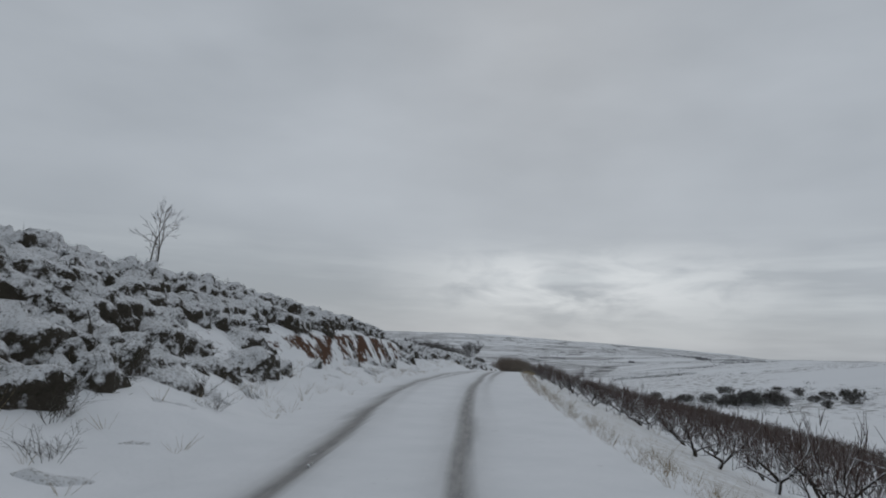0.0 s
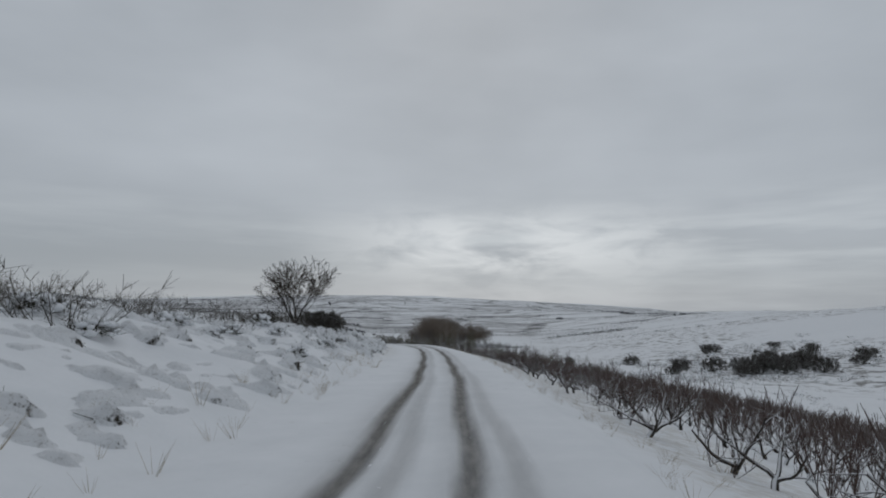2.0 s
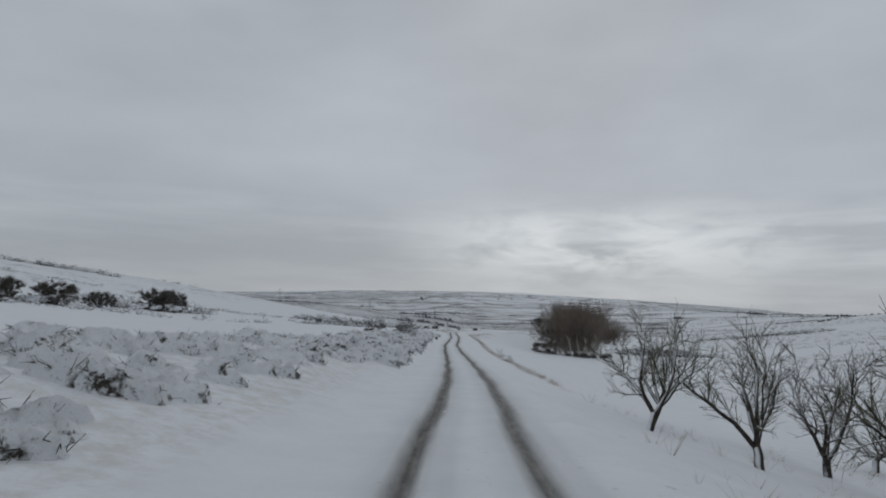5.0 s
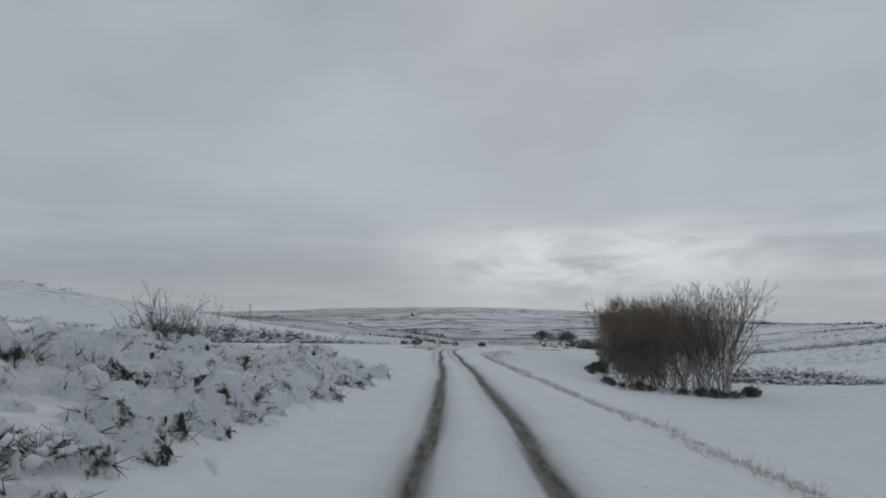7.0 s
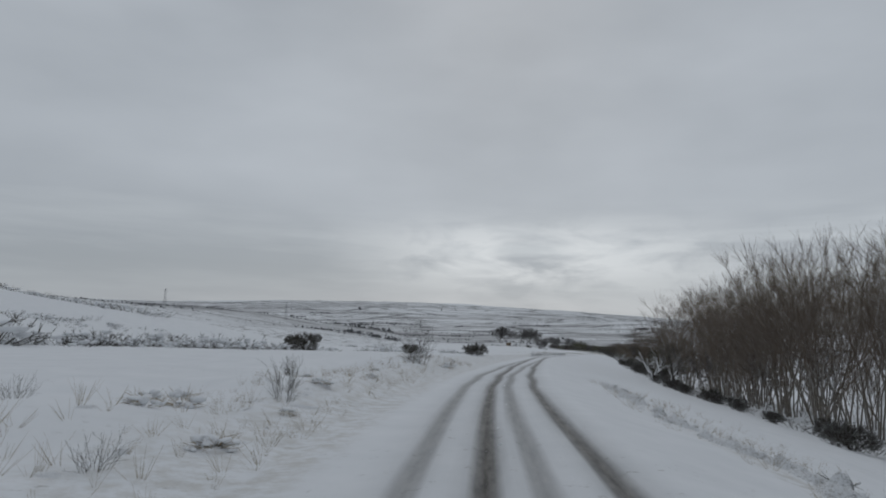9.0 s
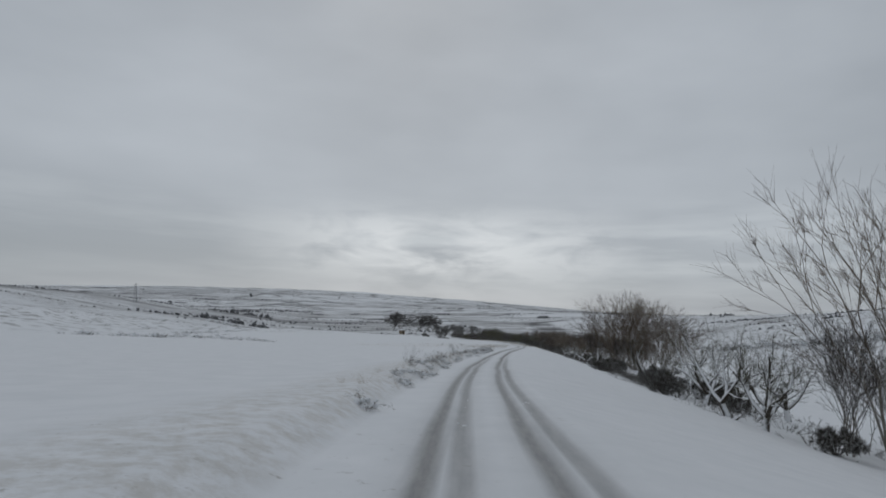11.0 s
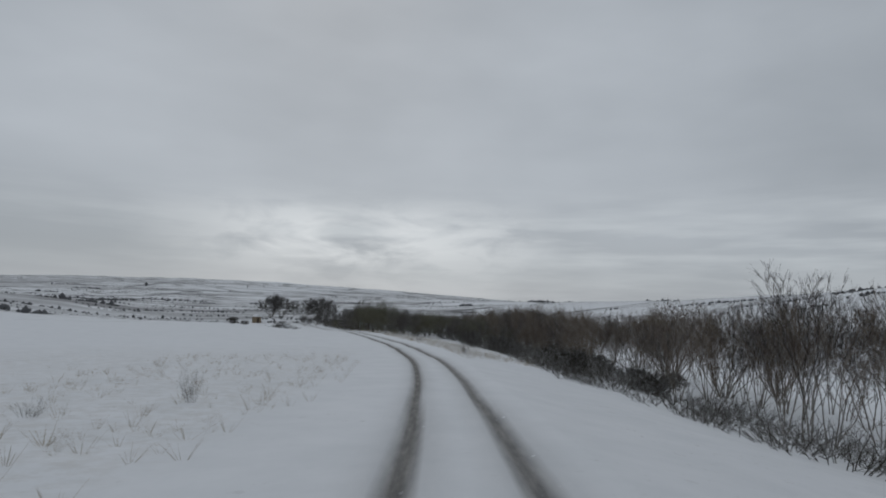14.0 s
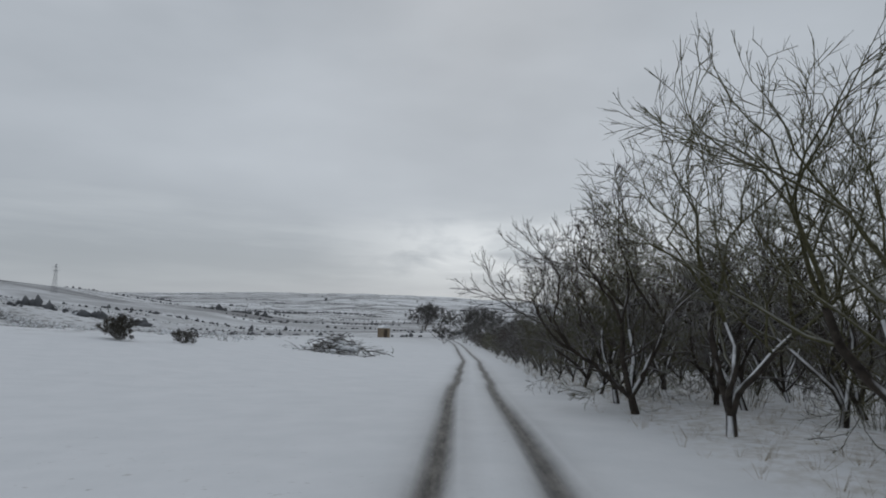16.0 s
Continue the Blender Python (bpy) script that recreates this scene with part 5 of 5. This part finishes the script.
# low thicket at the foot of the woods
under = []
for k in range(560):
    y = rng.uniform(340, 590) if k % 3 else rng.uniform(470, 585)
    edge = float(np.interp(y, (340, 450, 468, 487, 516, 548, 560, 580), (20, 17.5, 15.5, 12.3, 9.2, 6.6, 8.2, 10.5)))
    u = edge + rng.uniform(0, 1) ** 1.5 * (13 if y < 500 else 7)
    x = float(road_x(y)) + u
    under.append((x, y, on_ground(x, y, 0.05), rng.uniform(0, 6.28), rng.uniform(0.6, 1.7), rng.uniform(0.6, 1.0)))
near = [p for p in under if p[1] > 478]
under = [p for p in under if p[1] <= 478]
fine_base = [tubes(shrub_stems(rng, 1.0, 20, 4, 1.2, 0.009, steps=2), 3) for k in range(4)]
merged("undergrowth", fine_base, near, M_BUSH, "tangled brown brambles and shrubs at the foot of the trees", "undergrowth")
merged("undergrowth", bush_base, under, M_BUSH, "tangled dark undergrowth at the foot of the trees", "undergrowth")

suckers = []
for k in range(300):
    y = rng.uniform(586, 680)
    x, yy, z = beside(rng.uniform(4.6, 21), y, 0.05)
    suckers.append((x, yy, z, rng.uniform(0, 6.28), rng.uniform(0.7, 1.5), rng.uniform(0.8, 1.3)))
merged("undergrowth", [tubes(shrub_stems(rng, 1.0, 22, 5, 0.8, 0.006, steps=2), 3) for k in range(4)], suckers, M_OLIVETWIG, "olive-brown suckers and brushwood between the orchard trees", "undergrowth")

# ---- gorse, brambles and tussocks weighed down by snow ----
rng = np.random.default_rng(17)


def hummock(radius, sprigs, clods, size, mat, r, long, tall=0.75):
    """Meshes of a low bush under a load of snow: its sprigs and the clods on it."""
    out = []
    for c in dome(rng, sprigs, radius * 0.9, tall):
        w = c / np.linalg.norm(c) + rng.normal(0, 0.55, 3) + np.array([0, 0, 0.1])
        w /= np.linalg.norm(w)
        e = c + w * long * rng.uniform(0.5, 1.3)
        out.append((*(c * 0.55), *c, r * 1.3, r))
        out.append((*c, *e, r, r * 0.4))
    a = mesh_from("sprigs", *tubes(out, 3), mat)
    v, f = lumps_at(rng, dome(rng, clods, radius * 0.92, tall, 0.0), size, 0.72, 1)
    return a, mesh_from("snow_load", v, f, M_SNOW)


gorse = [hummock(0.55, 110, 40, 0.085, M_GORSE, 0.0045, 0.16) for k in range(5)]
tussock = [hummock(0.36, 40, 14, 0.075, M_STRAW, 0.004, 0.16, 0.6) for k in range(3)]


def laden(u, y, meshes, size, name, label, group):
    top = tagged(new(name), label, "shrub", group)
    part("foliage", meshes[0], top)
    part("snow_load", meshes[1], top, "rounded clods of fresh snow")
    top.matrix_basis = stand(u, y, rng, size, 0.0) @ Matrix.Diagonal((1, 1, rng.uniform(0.75, 1.1), 1))


GORSE = "dark spiny gorse bush bent under clods of snow"
for k in range(56):
    y = rng.uniform(2, 100)
    u = -rng.uniform(5.6, 8.6) if y < 48 else -rng.uniform(3.4, 9.0)
    if 15 < y < 37 and -u < 6.0:
        continue
    laden(u, y, gorse[rng.integers(0, 5)], rng.uniform(0.5, 1.0), "gorse_bush", GORSE, "snow-laden gorse on the bank")
for k in range(24):
    y = rng.uniform(213, 280)
    laden(-rng.uniform(2.1, 5.2), y, gorse[rng.integers(0, 5)], rng.uniform(0.4, 0.8), "gorse_bush", GORSE, "snow-laden gorse on the bank")
TUFT = "dry grass tussock under a cap of snow"
for k in range(60):
    laden(-rng.uniform(2.9, 8), rng.uniform(100, 213), tussock[rng.integers(0, 3)], rng.uniform(0.5, 1.1), "grass_tussock", TUFT, "snow-capped tussocks")
for k in range(26):
    laden(-rng.uniform(2.5, 4.6), rng.uniform(328, 372), tussock[rng.integers(0, 3)], rng.uniform(0.4, 0.9), "grass_tussock", TUFT, "snow-capped tussocks")


def high_bank(u, y):
    """How thickly gorse grows on the bank of the first bend."""
    if y < 48:
        if -u < 3.4:
            return 0.0
        if 16 < y < 36 and 4.7 < -u < 5.7:
            return 0.3
        if 11.8 < y < 14.5 and 5.2 < -u < 6.2:
            return 0.05
        return 0.3 if -u < 4.6 else 0.95
    return 0.0 if -u < 2.4 else 0.75 if -u < 3.4 else 0.95


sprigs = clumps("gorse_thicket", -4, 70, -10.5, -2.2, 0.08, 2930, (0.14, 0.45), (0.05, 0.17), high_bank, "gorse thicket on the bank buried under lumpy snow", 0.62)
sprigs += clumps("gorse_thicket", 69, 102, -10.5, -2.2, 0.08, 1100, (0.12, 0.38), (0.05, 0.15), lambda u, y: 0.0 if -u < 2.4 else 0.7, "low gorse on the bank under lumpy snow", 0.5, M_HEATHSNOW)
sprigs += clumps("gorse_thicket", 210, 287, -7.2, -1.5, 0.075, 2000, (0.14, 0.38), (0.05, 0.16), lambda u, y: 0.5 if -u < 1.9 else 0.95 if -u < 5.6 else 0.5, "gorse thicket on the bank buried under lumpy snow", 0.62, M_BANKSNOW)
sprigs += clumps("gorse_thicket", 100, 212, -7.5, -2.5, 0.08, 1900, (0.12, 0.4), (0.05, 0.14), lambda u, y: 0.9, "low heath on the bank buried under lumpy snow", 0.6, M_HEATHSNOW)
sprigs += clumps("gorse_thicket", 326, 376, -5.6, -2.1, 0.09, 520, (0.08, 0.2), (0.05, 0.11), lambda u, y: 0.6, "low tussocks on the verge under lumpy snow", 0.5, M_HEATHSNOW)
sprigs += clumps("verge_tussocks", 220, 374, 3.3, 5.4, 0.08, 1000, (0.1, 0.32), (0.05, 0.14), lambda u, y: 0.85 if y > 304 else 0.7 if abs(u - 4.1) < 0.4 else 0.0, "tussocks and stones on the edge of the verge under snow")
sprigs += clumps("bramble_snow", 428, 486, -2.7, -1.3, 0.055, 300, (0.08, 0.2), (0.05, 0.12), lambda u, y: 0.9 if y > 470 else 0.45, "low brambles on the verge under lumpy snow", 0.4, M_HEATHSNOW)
tagged(new("gorse_sprigs", mesh_from("gorse_sprigs", *tubes(sprigs, 3), M_GORSE)), "bare dark sprigs of gorse under the snow", "gorse", kind="stuff")


def bramble():
    """Meshes of a bramble: arching canes, withered leaves, snow on top."""
    canes, leaves_v, leaves_f = [], [], []
    for _ in range(12):
        ang = rng.uniform(0, 6.283)
        d = np.array([math.cos(ang) * 0.6, math.sin(ang) * 0.6, 1.0])
        js = limb(rng, canes, (rng.normal(0, 0.15), rng.normal(0, 0.15), -0.05), d / np.linalg.norm(d), rng.uniform(0.5, 1.0), 0.006, 0.003, 6, 0.15, -0.30)
        for p, dd, _r in js[1:]:
            for _ in range(4):
                c = p + rng.normal(0, 0.05, 3)
                a, b = rng.normal(0, 1, 3), rng.normal(0, 1, 3)
                a, b = a / np.linalg.norm(a) * 0.02, b / np.linalg.norm(b) * 0.014
                k = len(leaves_v)
                leaves_v.extend([c - a, c + b, c + a, c - b])
                leaves_f.append((k, k + 1, k + 2, k + 3))
    a = mesh_from("canes", *tubes(canes, 3), M_HEATH)
    b = mesh_from("leaves", np.array(leaves_v), np.array(leaves_f), M_LEAF, False)
    v, f = lumps(rng, 22, 0.36, 0.07, 0.7, 0.04, 1)
    return a, b, mesh_from("snow_load", v, f, M_SNOW)


brambles = [bramble() for k in range(4)]
for k in range(92):
    y = rng.uniform(471, 484) if k < 56 else rng.uniform(428, 471)
    top = tagged(new("bramble"), "bramble with arching canes, withered leaves and snow", "shrub", "brambles on the verge")
    for nm, me in zip(("cane_tangle", "foliage", "snow_load"), brambles[rng.integers(0, 4)]):
        tagged(part(nm, me, top), kind="stuff")
    top.matrix_basis = stand(-rng.uniform(1.45, 2.3), y, rng, rng.uniform(0.35, 0.65), 0.0)
arch = tagged(new("bramble"), "tall arching bramble with dark berries beside the road", "shrub", "brambles on the verge")
for nm, me in zip(("cane_tangle", "foliage", "snow_load"), brambles[0]):
    tagged(part(nm, me, arch), kind="stuff")
arch.matrix_basis = stand(-3.3, 226, rng, 1.3, 0.0)

# dry grass along the verges
straw = [tubes(blades(rng, 8, 1.0, 0.9, 0.0075), 3) for k in range(5)]
grass_places = []


def grass_strip(y0, y1, u0, u1, n, size):
    for k in range(n):
        y, u = rng.uniform(y0, y1), rng.uniform(u0, u1)
        x, yy, z = beside(u, y, 0.0)
        grass_places.append((x, yy, z, rng.uniform(0, 6.28), size * rng.uniform(0.5, 1.4), rng.uniform(0.6, 1.1)))


grass_strip(0, 62, 1.6, 2.3, 900, 0.16)
grass_strip(60, 130, 1.7, 2.6, 260, 0.15)
grass_strip(0, 200, 2.2, 4.5, 220, 0.2)
grass_strip(133, 208, 3.0, 16.0, 520, 0.24)
grass_strip(215, 335, 3.7, 4.5, 1500, 0.17)
grass_strip(308, 372, 3.4, 5.8, 420, 0.2)
grass_strip(335, 372, 3.5, 8.0, 160, 0.2)
grass_strip(331.4, 332.2, -1.8, -1.4, 26, 0.3)
grass_strip(548, 600, 2.4, 6.5, 1100, 0.2)
grass_strip(596, 640, 2.5, 8.0, 1100, 0.17)
grass_strip(100, 160, -7, -2.7, 260, 0.2)
grass_strip(225, 290, -5, -2.3, 160, 0.18)
grass_strip(330, 375, -5, -2.2, 520, 0.2)
grass_strip(430, 500, -2.8, -1.6, 220, 0.18)
grass_strip(500, 548, -8, -1.9, 800, 0.16)
grass_strip(500, 548, -30, -8, 220, 0.16)
grass_strip(0, 60, -5.5, -3.0, 300, 0.22)
grass_strip(60, 100, -3.6, -2.3, 200, 0.2)
merged("dry_grass", straw, grass_places, M_STRAW, "dry yellow grass poking through the snow of the verge", "grass")

# crumbs of thrown-up snow beside the ruts
crumb = [lumps(rng, 1, 0.0, 1.0, 0.8, 0.0, 1) for k in range(4)]
crumbs = []
table = np.array(RUTS)
for k in range(2600):
    y = rng.uniform(0, 640)
    side = rng.integers(1, 3)
    u = float(np.interp(y, table[:, 0], table[:, side])) + rng.choice((-1, 1)) * (0.17 + abs(rng.normal(0, 0.12)))
    if y < 45:
        u -= abs(rng.normal(0, 0.25)) if side == 1 else 0
    x, yy, z = beside(u, y, 0.02)
    crumbs.append((x, yy, z, rng.uniform(0, 6.28), 0.026 * rng.uniform(0.3, 1.3), 0.9))
merged("snow_crumbs", crumb, crumbs, M_SNOW, "crumbs of thrown-up snow along the wheel ruts", "snow")

# ---- brush pile, hut and pylon at the lower end ----
rng = np.random.default_rng(18)
pile = []
for k in range(160):
    a = rng.uniform(0, 6.283)
    p = np.array([rng.normal(0, 1.5), rng.normal(0, 0.8), 0])
    p[2] = max(0.0, 1.3 - 0.35 * (p[0] ** 2) * 0.5 - p[1] ** 2) * rng.uniform(0.2, 1)
    d = np.array([math.cos(a), math.sin(a), rng.normal(0, 0.25)])
    js = limb(rng, pile, p - d * 0.6, d, rng.uniform(0.8, 1.8), 0.035, 0.012, 3, 0.12, 0)
    spray(rng, pile, js, 3, 0.5, 0.012, 40, 0.1)
pile_thing = tagged(new("brush_pile"), "heap of cut branches lightly covered with snow", "brush pile")
part("brushwood", mesh_from("brushwood", *tubes(pile, 3), M_HEATH), pile_thing)
tagged(part("snow_load", mesh_from("snow_load", *lumps(rng, 26, 1.3, 0.24, 0.5, 0.15), M_SNOW), pile_thing, "rounded clods of fresh snow"), kind="stuff")
pile_thing.matrix_basis = stand(90.2 - float(road_x(640)), 640, rng, 1.05) 

M_WALL = plain_material("weathered_render", (0.16, 0.12, 0.08), (0.30, 0.24, 0.17), 2.0, 0.9, 0.02)
M_ROOF = plain_material("snowed_roof", SNOW_B, SNOW_A, 1.5)
M_DOOR = plain_material("old_door", (0.05, 0.04, 0.03), (0.12, 0.09, 0.07), 3.0)
M_STEEL = plain_material("galvanised_steel", (0.16, 0.17, 0.18), (0.30, 0.31, 0.32), 4.0, 0.5)


def box(name, parent, mat, a, b, label=""):
    bm = bmesh.new()
    bmesh.ops.create_cube(bm, size=1.0)
    for v in bm.verts:
        for i in range(3):
            v.co[i] = a[i] if v.co[i] < 0 else b[i]
    bmesh.ops.bevel(bm, geom=bm.edges, offset=0.03, segments=1, affect="EDGES")
    me = bpy.data.meshes.new(name)
    bm.to_mesh(me)
    bm.free()
    me.materials.append(mat)
    return part(name, me, parent, label)


def small_house(x, y, w, d, h, turn, label, name="field_hut"):
    top = tagged(new(name), label, "hut")
    box("wall", top, M_WALL, (-w / 2, -d / 2, -0.3), (w / 2, d / 2, h))
    bm = bmesh.new()
    o, r = 0.18, h + w * 0.32
    pts = [(-w / 2 - o, -d / 2 - o, h), (w / 2 + o, -d / 2 - o, h), (0, -d / 2 - o, r), (-w / 2 - o, d / 2 + o, h), (w / 2 + o, d / 2 + o, h), (0, d / 2 + o, r)]
    vs = [bm.verts.new(q) for q in pts]
    for f in ((0, 1, 2), (5, 4, 3), (0, 3, 4, 1), (1, 4, 5, 2), (2, 5, 3, 0)):
        bm.faces.new([vs[i] for i in f])
    me = bpy.data.meshes.new("roof")
    bm.to_mesh(me)
    bm.free()
    me.materials.append(M_ROOF)
    part("roof", me, top, "low roof covered with snow")
    box("door", top, M_DOOR, (-0.45, -d / 2 - 0.05, 0), (0.45, -d / 2 + 0.05, min(1.9, h - 0.3)), "dark wooden door")
    top.matrix_basis = Matrix.Translation((x, y, on_ground(x, y))) @ Matrix.Rotation(turn, 4, "Z")
    return top


small_house(94.6, 743, 2.2, 2.2, 2.2, 0.4, "small brown field hut with snow on its roof")

def pylon(x, y, high):
    top = tagged(new("power_pylon"), "slender grey lattice power pylon on the hillside", "pylon", "power pylons")
    w = high * 0.07
    legs = [(sx * w, sy * w, -0.3, sx * w * 0.2, sy * w * 0.2, high, 0.09, 0.06) for sx in (-1, 1) for sy in (-1, 1)]
    for leg in legs:
        part("leg", mesh_from("leg", *tubes([leg], 4), M_STEEL, False), top)
    braces = []
    for k in range(7):
        f0, f1 = k / 7, (k + 1) / 7
        a, b = w * (1 - 0.8 * f0), w * (1 - 0.8 * f1)
        for sx, sy, tx, ty in ((-1, -1, 1, -1), (1, -1, 1, 1), (1, 1, -1, 1), (-1, 1, -1, -1)):
            braces.append((sx * a, sy * a, f0 * high, tx * b, ty * b, f1 * high, 0.04, 0.04))
    part("bracing", mesh_from("bracing", *tubes(braces, 3), M_STEEL, False), top)
    for f in (0.78, 0.9):
        part("crossarm", mesh_from("crossarm", *tubes([(-high * 0.14, 0, high * f, high * 0.14, 0, high * f, 0.07, 0.07)], 4), M_STEEL, False), top)
    top.matrix_basis = Matrix.Translation((x, y, on_ground(x, y)))


pylon(-84, 957, 16)
pylon(-190, 930, 16)

# ---- far trees and hedgerows of the valley ----
blob = [lumps(rng, 1, 0.0, 1.0, 0.9, 0.0, 1) for k in range(4)]
row_x, row_y, row_s, row_t = [], [], [], []
for k in range(430):
    d = 420 * (9.0 ** rng.uniform(0, 1))
    a = radians(rng.uniform(-42, 60))
    cx, cy = 60 + d * math.sin(a), 300 + d * math.cos(a)
    if cy < 660:
        continue
    turn = rng.normal(-0.08, 0.16) + (math.pi / 2 if rng.uniform() < 0.08 else 0)
    ln = rng.uniform(15, 130) * (d / 1400)
    n = max(4, int(ln / (2.4 * (d / 1400) ** 0.6)))
    big = rng.uniform(0.45, 1.2) * (2.0 if rng.uniform() < 0.12 else 1.0)
    f = (np.arange(n) / n - 0.5) * ln + rng.normal(0, 1.5, n)
    row_x.append(cx + f * math.cos(turn))
    row_y.append(cy + f * math.sin(turn) + rng.normal(0, 1.5, n))
    row_s.append(big * rng.uniform(0.6, 1.3, n) * (d / 1400) ** 0.6)
    row_t.append(rng.uniform(0.6, 1.3, n))
row_x, row_y, row_s, row_t = (np.concatenate(v) for v in (row_x, row_y, row_s, row_t))
row_z = height(row_x, row_y) + 0.2 * row_s
hedgerow = list(zip(row_x, row_y, row_z, rng.uniform(0, 6.28, len(row_x)), row_s, row_t))
M_FAR = plain_material("far_hedges", (0.06, 0.062, 0.066), (0.14, 0.143, 0.15), 0.3)
merged("hedgerows", blob, hedgerow, M_FAR, "dark hedgerows between the snowy fields of the valley", "hedgerow")
M_FARTWIG = bark_material("far_tree_twigs", (0.07, 0.066, 0.062), (0.17, 0.16, 0.15), 0.2, 25.0)
far_tree = []
for k in range(3):
    thick, twigs = branching_tree(rng, 12.0, stems=9, depth=3, angle=34, wide=0.8, girth=0.008, r=0.04, tips=16, open_=45)
    far_tree.append(tree_meshes("far_tree", thick, twigs, (M_POPLAR, M_FARTWIG), (4, 3)))
for x, y, size in ((115, 885, 1.2), (121, 889, 1.25), (134, 880, 1.1), (140, 878, 1.15), (146, 884, 1.05), (122, 770, 0.5), (128, 776, 0.5), (135, 772, 0.55), (140, 800, 0.6), (150, 790, 0.6), (104, 700, 0.28), (108, 704, 0.3), (113, 702, 0.28), (111, 715, 0.33), (118, 712, 0.33), (126, 720, 0.36)):
    m = Matrix.Translation((x, y, on_ground(x, y, 0.1))) @ Matrix.Scale(size, 4)
    tree_thing("broad_tree", far_tree[rng.integers(0, 3)], m, "round leafless tree far down in the valley", "tree", "trees far down the road")
